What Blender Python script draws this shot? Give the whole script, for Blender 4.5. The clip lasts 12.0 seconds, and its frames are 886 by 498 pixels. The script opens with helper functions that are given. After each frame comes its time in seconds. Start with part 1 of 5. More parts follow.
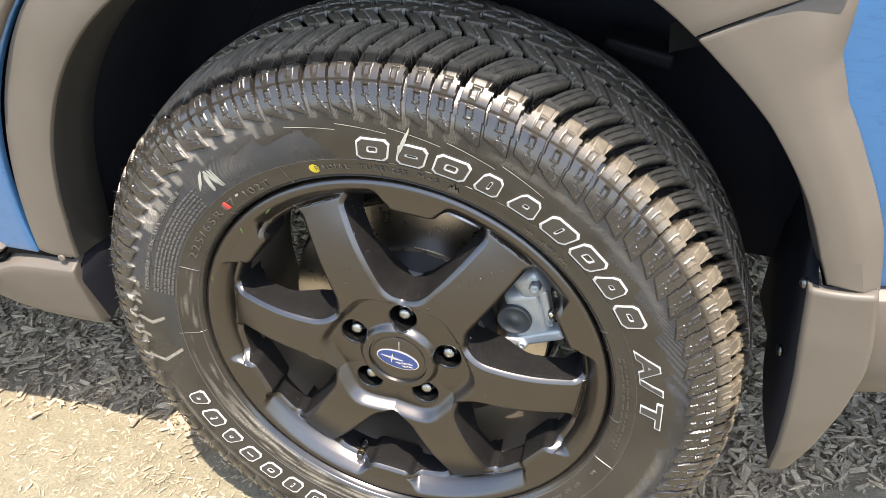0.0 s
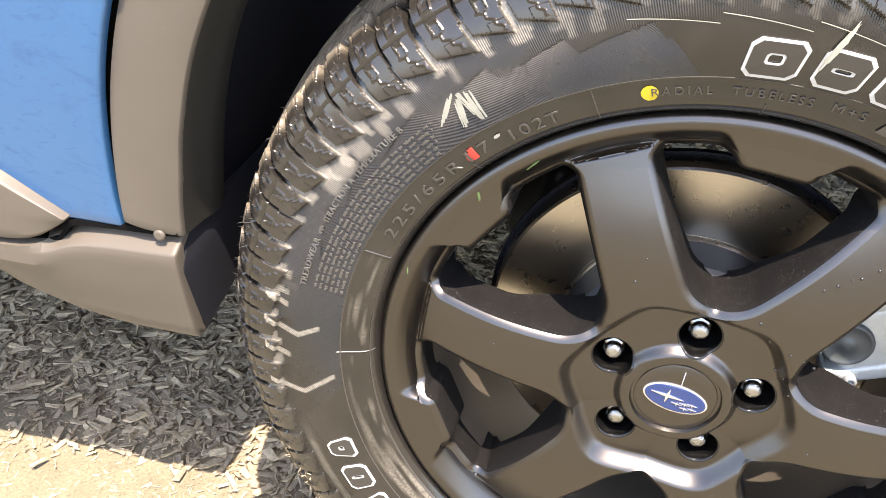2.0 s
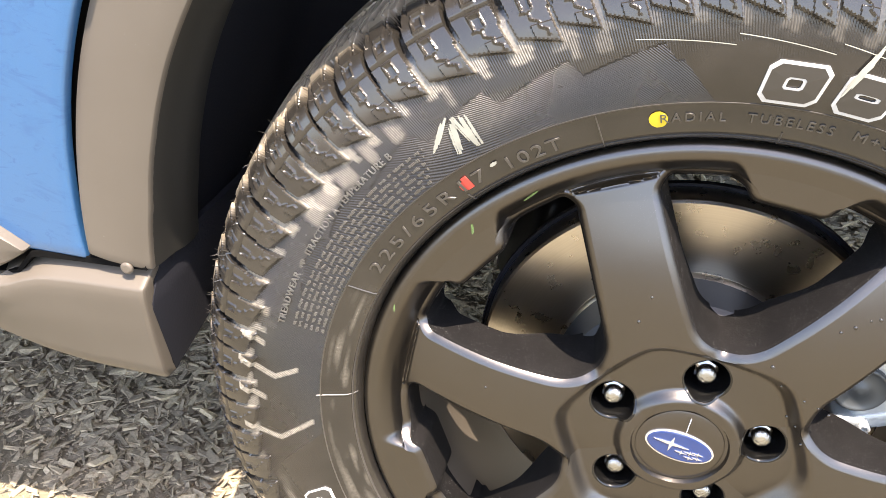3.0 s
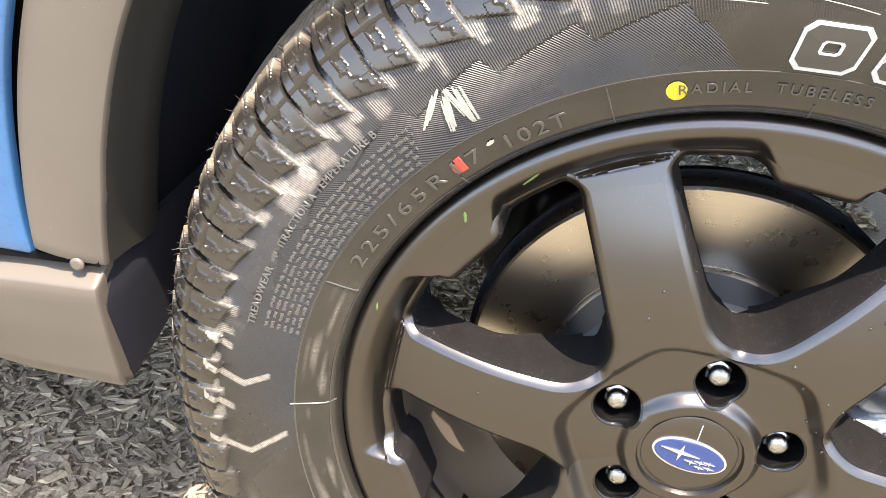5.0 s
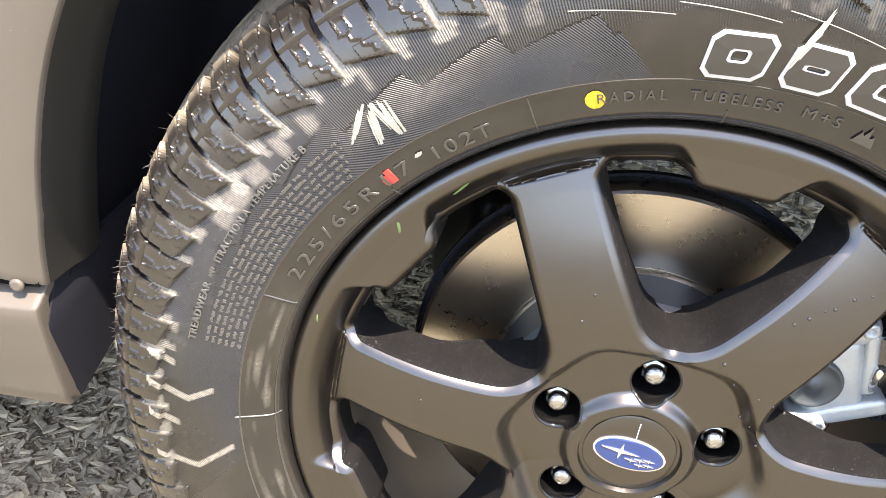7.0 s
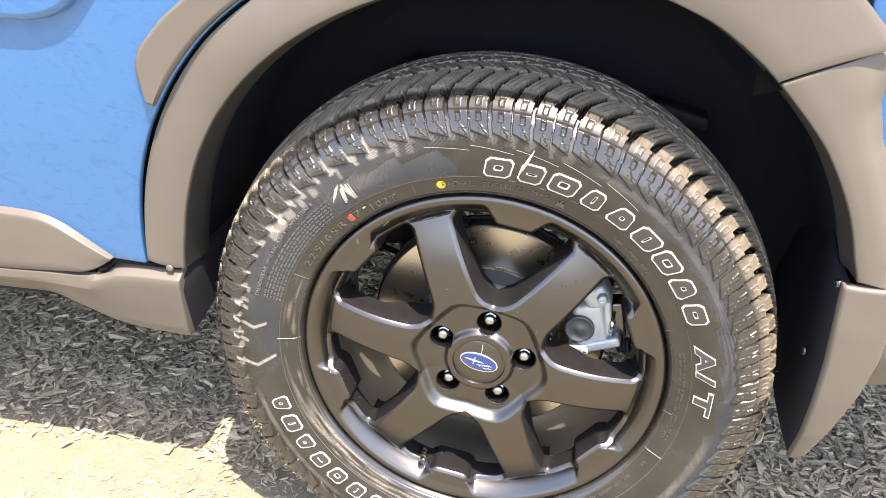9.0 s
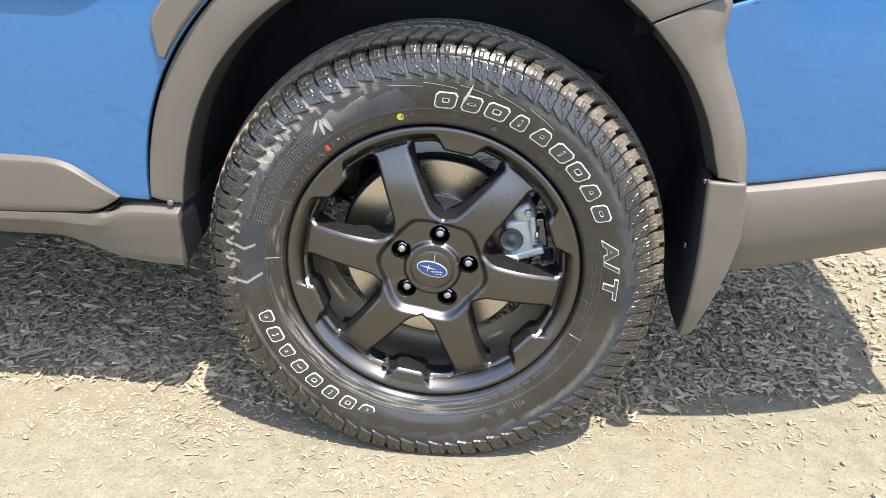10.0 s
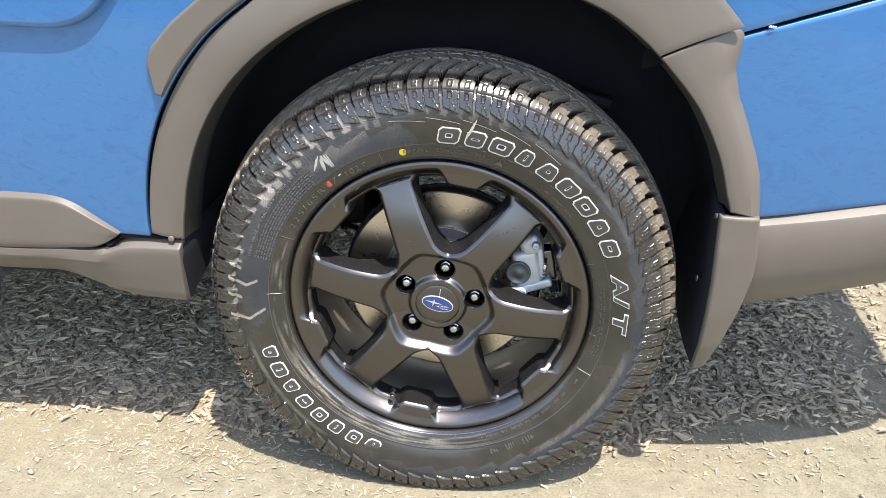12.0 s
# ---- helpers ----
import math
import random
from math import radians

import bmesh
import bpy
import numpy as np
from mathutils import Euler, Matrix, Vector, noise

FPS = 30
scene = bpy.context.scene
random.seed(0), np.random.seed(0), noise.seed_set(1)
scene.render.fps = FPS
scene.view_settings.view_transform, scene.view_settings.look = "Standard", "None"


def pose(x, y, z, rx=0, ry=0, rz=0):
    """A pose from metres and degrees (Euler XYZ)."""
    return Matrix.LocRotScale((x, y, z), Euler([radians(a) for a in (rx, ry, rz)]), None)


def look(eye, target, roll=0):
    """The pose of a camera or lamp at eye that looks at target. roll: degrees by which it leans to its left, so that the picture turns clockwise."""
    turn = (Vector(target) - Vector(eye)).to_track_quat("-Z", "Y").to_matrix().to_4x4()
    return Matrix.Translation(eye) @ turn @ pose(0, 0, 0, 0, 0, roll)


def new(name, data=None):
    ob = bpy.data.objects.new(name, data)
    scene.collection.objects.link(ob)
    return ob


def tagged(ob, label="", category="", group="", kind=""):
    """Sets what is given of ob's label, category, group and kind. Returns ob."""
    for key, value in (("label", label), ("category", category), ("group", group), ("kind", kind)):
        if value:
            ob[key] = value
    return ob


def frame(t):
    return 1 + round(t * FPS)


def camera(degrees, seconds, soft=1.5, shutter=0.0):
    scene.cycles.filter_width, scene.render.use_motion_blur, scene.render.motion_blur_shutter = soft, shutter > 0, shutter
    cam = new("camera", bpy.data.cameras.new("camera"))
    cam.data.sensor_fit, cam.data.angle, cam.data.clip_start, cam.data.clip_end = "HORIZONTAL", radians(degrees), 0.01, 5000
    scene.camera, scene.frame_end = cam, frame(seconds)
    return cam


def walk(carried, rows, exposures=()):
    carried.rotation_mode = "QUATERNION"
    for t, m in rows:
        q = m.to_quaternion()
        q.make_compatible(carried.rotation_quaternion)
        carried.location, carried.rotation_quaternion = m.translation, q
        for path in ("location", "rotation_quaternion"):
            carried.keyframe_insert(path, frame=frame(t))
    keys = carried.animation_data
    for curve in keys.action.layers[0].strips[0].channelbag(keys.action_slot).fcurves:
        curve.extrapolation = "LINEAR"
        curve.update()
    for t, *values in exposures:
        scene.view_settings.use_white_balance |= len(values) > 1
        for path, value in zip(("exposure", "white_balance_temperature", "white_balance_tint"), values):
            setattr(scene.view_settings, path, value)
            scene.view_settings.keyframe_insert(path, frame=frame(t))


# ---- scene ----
EXPOSURES = [(0.0, 1.92, 7200, 13), (0.8, 2.07, 7350, 16), (1.6, 2.20, 7550, 17), (3.0, 2.40, 7650, 17), (6.7, 2.54, 7350, 16), (8.4, 2.54, 7450, 17), (9.0, 2.45, 7400, 17),
             (9.4, 2.26, 6950, 14), (10.2, 1.81, 6750, 12), (12.0, 1.82, 6750, 12)]
# The rear-left wheel's axle is the y axis at z = AXLE; the car's front lies towards -x, its side faces -y.
AXLE = 0.347
cam = camera(55.01, 12.0, 0.8)
# seconds, eye, target, roll
ROWS = [
    (0, (0.298, -0.671, 0.988), (-0.25, 0.879, -0.15), -5.5),
    (0.5, (0.182, -0.591, 0.855), (-0.361, 0.937, -0.316), -5.1),
    (1, (0.013, -0.558, 0.777), (-0.447, 0.989, -0.404), -2.7),
    (1.5, (-0.053, -0.549, 0.773), (-0.474, 1.056, -0.344), -1.2),
    (2, (-0.066, -0.534, 0.793), (-0.439, 1.114, -0.277), 0.3),
    (2.5, (-0.068, -0.503, 0.774), (-0.419, 1.176, -0.254), 1.1),
    (3, (-0.082, -0.501, 0.771), (-0.414, 1.199, -0.227), 1.6),
    (3.2, (-0.084, -0.495, 0.773), (-0.412, 1.211, -0.219), 1.8),
    (4.8, (-0.098, -0.461, 0.733), (-0.383, 1.26, -0.244), 2.4),
    (5, (-0.103, -0.46, 0.734), (-0.362, 1.262, -0.248), 2.6),
    (5.5, (-0.091, -0.46, 0.735), (-0.325, 1.267, -0.247), 2.6),
    (6, (-0.08, -0.462, 0.742), (-0.299, 1.268, -0.237), 2.3),
    (6.5, (-0.075, -0.467, 0.736), (-0.282, 1.265, -0.242), 2.1),
    (6.7, (-0.08, -0.462, 0.738), (-0.277, 1.274, -0.234), 1.9),
    (8.3, (-0.033, -0.565, 0.851), (-0.271, 1.171, -0.114), 1.1),
    (8.5, (-0.003, -0.649, 0.92), (-0.268, 1.093, -0.026), 0.9),
    (9, (0.114, -0.922, 0.98), (-0.203, 0.828, 0.065), 1.2),
    (9.5, (0.08, -1.129, 0.932), (-0.098, 0.667, 0.07), 2.0),
    (10, (0.094, -1.239, 0.923), (-0.022, 0.588, 0.117), 1.9),
    (10.5, (0.102, -1.23, 0.936), (-0.002, 0.607, 0.151), 1.7),
    (11, (0.107, -1.21, 0.945), (-0.019, 0.618, 0.145), 1.4),
    (11.5, (0.114, -1.188, 0.965), (-0.027, 0.634, 0.152), 1.1),
    (12, (0.107, -1.184, 0.974), (-0.048, 0.631, 0.147), 0.9),
]
walk(cam, [(t, look(eye, target, roll)) for t, eye, target, roll in ROWS], EXPOSURES)

# ---- light ----
SUN = Vector((0.235, -0.37, 1.0)).normalized()
world = bpy.data.worlds.new("sky")
scene.world = world
world.use_nodes = True
sky = world.node_tree.nodes.new("ShaderNodeTexSky")
sky.sky_type, sky.sun_disc = "NISHITA", False
sky.sun_elevation = math.asin(SUN.z)
sky.sun_rotation = math.atan2(SUN.x, SUN.y)
world.node_tree.nodes["Background"].inputs["Strength"].default_value = 0.15
world.node_tree.links.new(sky.outputs[0], world.node_tree.nodes["Background"].inputs["Color"])
sun = new("sun", bpy.data.lights.new("sun", "SUN"))
sun.data.energy, sun.data.angle, sun.data.color = 2.75, radians(0.55), (1.0, 0.95, 0.87)
sun.matrix_world = look(SUN * 10, (0, 0, 0))


# ---- materials ----
def material(name, colour, rough=0.5, metal=0.0, spec=0.5, coat=0.0):
    m = bpy.data.materials.new(name)
    m.use_nodes = True
    b = m.node_tree.nodes["Principled BSDF"]
    b.inputs["Base Color"].default_value = (*colour, 1)
    b.inputs["Roughness"].default_value = rough
    b.inputs["Metallic"].default_value = metal
    b.inputs["Specular IOR Level"].default_value = spec
    b.inputs["Coat Weight"].default_value = coat
    b.inputs["Coat Roughness"].default_value = 0.04
    return m


class Nodes:
    """Short calls for building a material's node tree."""

    def __init__(self, m):
        self.t = m.node_tree
        self.b = self.t.nodes["Principled BSDF"]

    def link(self, a, b):
        self.t.links.new(a, b)

    def coord(self, scale=(1, 1, 1)):
        c = self.t.nodes.new("ShaderNodeTexCoord")
        m = self.t.nodes.new("ShaderNodeMapping")
        m.inputs["Scale"].default_value = scale
        self.link(c.outputs["Object"], m.inputs["Vector"])
        return m.outputs[0]

    def noise(self, scale, detail=4.0, rough=0.55, vec=None, stretch=(1, 1, 1)):
        n = self.t.nodes.new("ShaderNodeTexNoise")
        n.inputs["Scale"].default_value = scale
        n.inputs["Detail"].default_value = detail
        n.inputs["Roughness"].default_value = rough
        self.link(vec or self.coord(stretch), n.inputs["Vector"])
        return n.outputs["Fac"]

    def voronoi(self, scale, feature="F1"):
        n = self.t.nodes.new("ShaderNodeTexVoronoi")
        n.feature = feature
        n.inputs["Scale"].default_value = scale
        self.link(self.coord(), n.inputs["Vector"])
        return n.outputs["Distance"]

    def ramp(self, fac, stops):
        n = self.t.nodes.new("ShaderNodeValToRGB")
        e = n.color_ramp.elements
        while len(e) < len(stops):
            e.new(0.5)
        for k, (p, c) in zip(e, stops):
            k.position = p
            k.color = (*c, 1) if isinstance(c, tuple) else (c, c, c, 1)
        self.link(fac, n.inputs[0])
        return n.outputs[0]

    def mix(self, fac, a, b, kind="MIX"):
        n = self.t.nodes.new("ShaderNodeMix")
        n.data_type, n.blend_type = "RGBA", kind
        for v, s in ((fac, n.inputs[0]), (a, n.inputs[6]), (b, n.inputs[7])):
            if isinstance(v, (int, float)):
                s.default_value = v
            elif isinstance(v, tuple):
                s.default_value = (*v, 1)
            else:
                self.link(v, s)
        return n.outputs[2]

    def maths(self, op, a, b=0.0):
        n = self.t.nodes.new("ShaderNodeMath")
        n.operation = op
        for v, s in ((a, n.inputs[0]), (b, n.inputs[1])):
            if isinstance(v, (int, float)):
                s.default_value = v
            else:
                self.link(v, s)
        return n.outputs[0]

    def attr(self, name):
        n = self.t.nodes.new("ShaderNodeAttribute")
        n.attribute_name = name
        return n.outputs["Fac"]

    def bump(self, height, strength, distance):
        n = self.t.nodes.new("ShaderNodeBump")
        n.inputs["Strength"].default_value = strength
        n.inputs["Distance"].default_value = distance
        self.link(height, n.inputs["Height"])
        self.link(n.outputs[0], self.b.inputs["Normal"])


def make_rubber():
    m = material("tyre rubber", (0.02, 0.019, 0.018), 0.35, spec=0.8)
    n = Nodes(m)
    marks, hatch, band, tread = n.attr("residue_sheen"), n.attr("hatch"), n.attr("band"), n.attr("tread")
    fine = n.noise(900, 3)
    wide = n.noise(14, 4)
    uv = n.t.nodes.new("ShaderNodeUVMap")
    sep = n.t.nodes.new("ShaderNodeSeparateXYZ")
    n.link(uv.outputs[0], sep.inputs[0])
    steep = n.maths("ADD", sep.outputs[0], n.maths("MULTIPLY", sep.outputs[1], -0.12))
    flat = n.maths("ADD", n.maths("MULTIPLY", sep.outputs[0], 0.8), n.maths("MULTIPLY", sep.outputs[1], -0.85))
    along = n.maths("ADD", n.maths("MULTIPLY", steep, band), n.maths("MULTIPLY", flat, n.maths("SUBTRACT", 1.0, band)))
    line = n.maths("SINE", n.maths("MULTIPLY", along, 2 * math.pi / 0.0014))
    base = n.mix(n.ramp(wide, [(0.35, 0.0), (0.7, 1.0)]), (0.014, 0.013, 0.012), (0.029, 0.026, 0.0225))
    # tread dust; on the shoulder its tan also paints in sun glare
    dust = n.maths("MULTIPLY", tread, n.ramp(n.noise(70, 6, 0.7), [(0.3, 0.35), (0.65, 1.0)]))
    base = n.mix(dust, base, (0.27, 0.228, 0.170))
    film = n.ramp(n.noise(38, 6, 0.7), [(0.52, 0.0), (0.8, 0.06)])
    base = n.mix(film, base, (0.22, 0.20, 0.18))
    ridge = n.maths("ADD", n.maths("MULTIPLY", n.maths("MULTIPLY", line, hatch), 0.28), 0.72)
    worn = n.maths("MULTIPLY", n.maths("MULTIPLY", marks, ridge), n.ramp(n.noise(420, 4), [(0.3, 0.45), (0.6, 1.0)]))
    # real residue and the painted sheen share this pale colour
    base = n.mix(n.maths("MULTIPLY", worn, 0.85), base, (0.50, 0.455, 0.375))
    n.link(base, n.b.inputs["Base Color"])
    rough = n.maths("ADD", n.maths("MULTIPLY", wide, 0.14), 0.12)
    rough = n.maths("ADD", n.maths("ADD", rough, n.maths("MULTIPLY", hatch, 0.08)), n.maths("MULTIPLY", tread, 0.20))
    n.link(n.maths("ADD", rough, n.maths("MULTIPLY", worn, 0.35)), n.b.inputs["Roughness"])
    height = n.maths("ADD", n.maths("MULTIPLY", n.maths("MULTIPLY", line, hatch), 0.155), n.maths("MULTIPLY", fine, 0.03))
    n.bump(height, 1.0, 0.0011)
    return m


def make_satin_black():
    m = material("satin black wheel paint", (0.12, 0.115, 0.11), 0.2, metal=1.0)
    n = Nodes(m)
    wide = n.noise(22, 4, 0.6)
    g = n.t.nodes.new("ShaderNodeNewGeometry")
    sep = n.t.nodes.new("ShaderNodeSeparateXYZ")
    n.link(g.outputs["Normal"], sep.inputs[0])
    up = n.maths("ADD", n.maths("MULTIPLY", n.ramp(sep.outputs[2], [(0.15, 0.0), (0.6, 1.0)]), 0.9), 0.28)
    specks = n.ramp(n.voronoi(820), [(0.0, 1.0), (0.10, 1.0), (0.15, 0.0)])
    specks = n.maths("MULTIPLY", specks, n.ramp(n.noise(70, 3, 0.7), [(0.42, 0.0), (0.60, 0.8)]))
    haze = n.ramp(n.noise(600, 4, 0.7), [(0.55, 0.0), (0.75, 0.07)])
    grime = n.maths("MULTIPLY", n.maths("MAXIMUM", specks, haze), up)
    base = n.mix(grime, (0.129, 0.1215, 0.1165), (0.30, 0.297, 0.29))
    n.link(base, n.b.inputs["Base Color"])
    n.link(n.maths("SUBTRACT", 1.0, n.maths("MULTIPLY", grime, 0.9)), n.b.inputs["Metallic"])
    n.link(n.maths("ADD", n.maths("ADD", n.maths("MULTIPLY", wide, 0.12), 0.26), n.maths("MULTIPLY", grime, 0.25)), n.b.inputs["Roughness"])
    n.bump(n.noise(1100, 2), 0.07, 0.0003)
    return m


def make_casting():
    m = material("matt black casting", (0.012, 0.012, 0.012), 0.75, spec=0.08)
    n = Nodes(m)
    specks = n.ramp(n.voronoi(620), [(0.0, 1.0), (0.11, 1.0), (0.17, 0.0)])
    specks = n.maths("MULTIPLY", specks, n.ramp(n.noise(90, 3, 0.7), [(0.42, 0.1), (0.62, 0.9)]))
    n.link(n.mix(specks, n.mix(n.noise(40, 4), (0.006, 0.006, 0.006), (0.013, 0.012, 0.012)), (0.30, 0.30, 0.29)), n.b.inputs["Base Color"])
    n.bump(n.noise(700, 3), 0.4, 0.0006)
    return m


def make_trim():
    m = material("grey grained plastic", (0.135, 0.128, 0.118), 0.46, spec=0.45)
    n = Nodes(m)
    base = n.mix(n.noise(9, 4), (0.099, 0.085, 0.068), (0.130, 0.113, 0.093))
    dust = n.ramp(n.voronoi(120), [(0.0, 1.0), (0.035, 1.0), (0.05, 0.0)])
    dust = n.maths("MULTIPLY", dust, n.ramp(n.noise(16, 2), [(0.55, 0.0), (0.7, 0.5)]))
    n.link(n.mix(dust, base, (0.45, 0.42, 0.37)), n.b.inputs["Base Color"])
    n.bump(n.noise(1500, 2), 0.12, 0.0004)
    return m


def make_paint():
    m = material("blue car paint", (0.02, 0.20, 0.58), 0.32, metal=0.35, coat=1.0)
    n = Nodes(m)
    base = n.mix(n.noise(2500, 2), (0.029, 0.137, 0.335), (0.043, 0.171, 0.388))
    # dark swirls paint in the ground's reflection, along with a few real specks
    reflection_spots = []
    for scale, low, high, warp in ((11, 0.53, 0.74, 1.6), (34, 0.55, 0.70, 2.2)):
        swirl = n.noise(scale, 7, 0.68, stretch=(1, 1, 2.4))
        swirl.node.inputs["Distortion"].default_value = warp
        reflection_spots.append(n.ramp(swirl, [(low, 0.0), (high, 0.75)]))
    reflection_spots = n.maths("MAXIMUM", reflection_spots[0], reflection_spots[1])
    n.link(n.mix(n.maths("MULTIPLY", reflection_spots, 0.7), base, (0.016, 0.082, 0.24)), n.b.inputs["Base Color"])
    n.link(n.maths("ADD", n.maths("MULTIPLY", reflection_spots, 0.25), 0.3), n.b.inputs["Roughness"])
    n.bump(n.noise(34, 4, 0.6, stretch=(1, 1, 2.0)), 0.10, 0.002)
    n.link(n.b.inputs["Normal"].links[0].from_socket, n.b.inputs["Coat Normal"])
    return m


def make_ground():
    m = material("dry packed earth", (0.46, 0.39, 0.29), 0.95, spec=0.1)
    n = Nodes(m)
    wide, mid, fine = n.noise(3.2, 5), n.noise(28, 5, 0.65), n.noise(230, 4, 0.7)
    base = n.mix(n.ramp(mid, [(0.3, 0.0), (0.72, 1.0)]), (0.180, 0.162, 0.114), (0.264, 0.242, 0.174))
    base = n.mix(n.ramp(wide, [(0.42, 0.0), (0.62, 0.55)]), base, (0.236, 0.206, 0.140))
    grit = n.ramp(fine, [(0.28, 0.50), (0.44, 0.95), (0.70, 1.16)])
    base = n.mix(1.0, base, grit, "MULTIPLY")
    mulch = n.attr("mulch")
    dark = n.mix(n.noise(90, 4, 0.7), (0.21, 0.172, 0.128), (0.40, 0.335, 0.250))
    base = n.mix(mulch, base, dark)
    g = n.t.nodes.new("ShaderNodeTexCoord")
    sep = n.t.nodes.new("ShaderNodeSeparateXYZ")
    n.link(g.outputs["Object"], sep.inputs[0])
    off = n.maths("MAXIMUM", n.maths("MULTIPLY", sep.outputs[1], -1.0), n.maths("SUBTRACT", n.maths("ABSOLUTE", sep.outputs[0]), 1.6))
    off = n.maths("ADD", off, n.maths("MULTIPLY", wide, 0.8))
    # unseen dark ground beyond about four metres, added to shape reflections
    lot = n.mix(n.noise(60, 4, 0.7), (0.045, 0.044, 0.043), (0.085, 0.083, 0.08))
    n.link(n.mix(n.ramp(n.maths("MULTIPLY", off, 0.2), [(0.80, 0.0), (0.86, 1.0)]), base, lot), n.b.inputs["Base Color"])
    n.bump(n.maths("ADD", n.maths("MULTIPLY", mid, 1.0), n.maths("MULTIPLY", fine, 0.6)), 0.7, 0.005)
    return m


def make_chips():
    m = material("shredded wood mulch", (0.3, 0.24, 0.16), 0.85, spec=0.2)
    n = Nodes(m)
    g = n.t.nodes.new("ShaderNodeNewGeometry")
    hue = n.ramp(g.outputs["Random Per Island"], [(0.0, (0.28, 0.232, 0.168)), (0.25, (0.36, 0.296, 0.212)), (0.55, (0.43, 0.354, 0.248)),
                                                 (0.8, (0.50, 0.41, 0.280)), (1.0, (0.54, 0.45, 0.315))])
    grain = n.ramp(n.noise(240, 4, 0.7), [(0.3, 0.65), (0.7, 1.15)])
    damp = n.ramp(n.noise(7, 5, 0.6), [(0.36, 0.88), (0.62, 1.24)])
    hue = n.mix(1.0, hue, damp, "MULTIPLY")
    n.link(n.mix(1.0, hue, grain, "MULTIPLY"), n.b.inputs["Base Color"])
    n.bump(n.noise(500, 3), 0.5, 0.001)
    return m


def make_disc():
    m = material("machined iron", (0.40, 0.36, 0.31), 0.33, metal=1.0)
    n = Nodes(m)
    n.b.inputs["Anisotropic"].default_value = 0.4
    c = n.t.nodes.new("ShaderNodeTexCoord")
    sep = n.t.nodes.new("ShaderNodeSeparateXYZ")
    n.link(c.outputs["Object"], sep.inputs[0])
    z = n.maths("SUBTRACT", sep.outputs[2], AXLE)
    r = n.maths("SQRT", n.maths("ADD", n.maths("MULTIPLY", sep.outputs[0], sep.outputs[0]), n.maths("MULTIPLY", z, z)))
    v = n.t.nodes.new("ShaderNodeCombineXYZ")
    n.link(r, v.inputs[0])
    ring = n.noise(700, 4, 0.7, v.outputs[0])
    rust = n.ramp(n.noise(26, 5, 0.65), [(0.5, 0.0), (0.8, 0.04)])
    base = n.mix(ring, (0.50, 0.455, 0.40), (0.66, 0.61, 0.54))
    n.link(n.mix(rust, base, (0.24, 0.17, 0.11)), n.b.inputs["Base Color"])
    n.link(n.maths("ADD", n.maths("MULTIPLY", n.noise(60, 4), 0.06), 0.25), n.b.inputs["Roughness"])
    n.bump(ring, 0.16, 0.0004)
    return m


def make_cast():
    m = material("zinc-coated cast iron", (0.62, 0.66, 0.68), 0.48, metal=0.55)
    n = Nodes(m)
    n.link(n.mix(n.noise(60, 5, 0.65), (0.36, 0.40, 0.42), (0.62, 0.65, 0.65)), n.b.inputs["Base Color"])
    n.bump(n.noise(300, 3), 0.4, 0.001)
    return m


def make_liner():
    m = material("black felt liner", (0.005, 0.005, 0.006), 0.8, spec=0.12)
    n = Nodes(m)
    n.link(n.mix(n.noise(12, 4), (0.015, 0.016, 0.021), (0.025, 0.026, 0.033)), n.b.inputs["Base Color"])
    n.bump(n.noise(400, 3), 0.4, 0.001)
    return m


# tan for the unseen hills that are added for reflections
DRY = material("added tan hillside", (0.34, 0.28, 0.19), 0.95, spec=0.1)
hill = Nodes(DRY)
hill.link(hill.mix(hill.noise(0.08, 6, 0.6), (0.22, 0.18, 0.12), (0.42, 0.35, 0.24)), hill.b.inputs["Base Color"])
RUBBER, BLACK, CASTING, TRIM, PAINT = make_rubber(), make_satin_black(), make_casting(), make_trim(), make_paint()
EARTH, CHIPS, DISC, CAST, LINER = make_ground(), make_chips(), make_disc(), make_cast(), make_liner()
LIP = material("dark grey plastic lip", (0.030, 0.029, 0.026), 0.55, spec=0.3)
GLOSS = material("gloss black paint", (0.006, 0.006, 0.006), 0.08, spec=0.6)
GAP = material("shadow gap seal", (0.004, 0.004, 0.004), 0.9, spec=0.1)
CHROME = material("bright steel", (0.78, 0.78, 0.76), 0.20, metal=0.9)
DARK_STEEL = material("black plated steel", (0.13, 0.13, 0.135), 0.16, metal=0.9)
WHITE = material("white letter outline", (0.52, 0.515, 0.495), 0.5)
# for chalk, and for mould lines whose glint is put into the colour
MARK = material("chalky residue", (0.34, 0.34, 0.29), 0.85, spec=0.2)
FACE = material("raised letter rubber", (0.032, 0.030, 0.028), 0.36, spec=0.9)
RELIEF = material("raised sidewall rubber", (0.05, 0.046, 0.042), 0.28, spec=1.0)
# lighter than RELIEF: glints on the print are put into the colour
PRINT = material("fine raised sidewall print", (0.10, 0.095, 0.085), 0.30, spec=1.0)
YELLOW = material("yellow paint dot", (0.60, 0.46, 0.03), 0.6)
RED = material("red paint dot", (0.50, 0.055, 0.04), 0.6)
GREEN = material("green chalk", (0.13, 0.21, 0.075), 0.8)
EMBLEM_BLUE = material("blue enamel", (0.008, 0.032, 0.135), 0.12, coat=1.0)
SILVER = material("silver enamel", (0.72, 0.73, 0.76), 0.25, metal=0.8)
BARREL = material("dusty bare metal barrel", (0.115, 0.098, 0.080), 0.42, metal=0.35)
BRASS = material("brass valve core", (0.55, 0.42, 0.2), 0.35, metal=1.0)
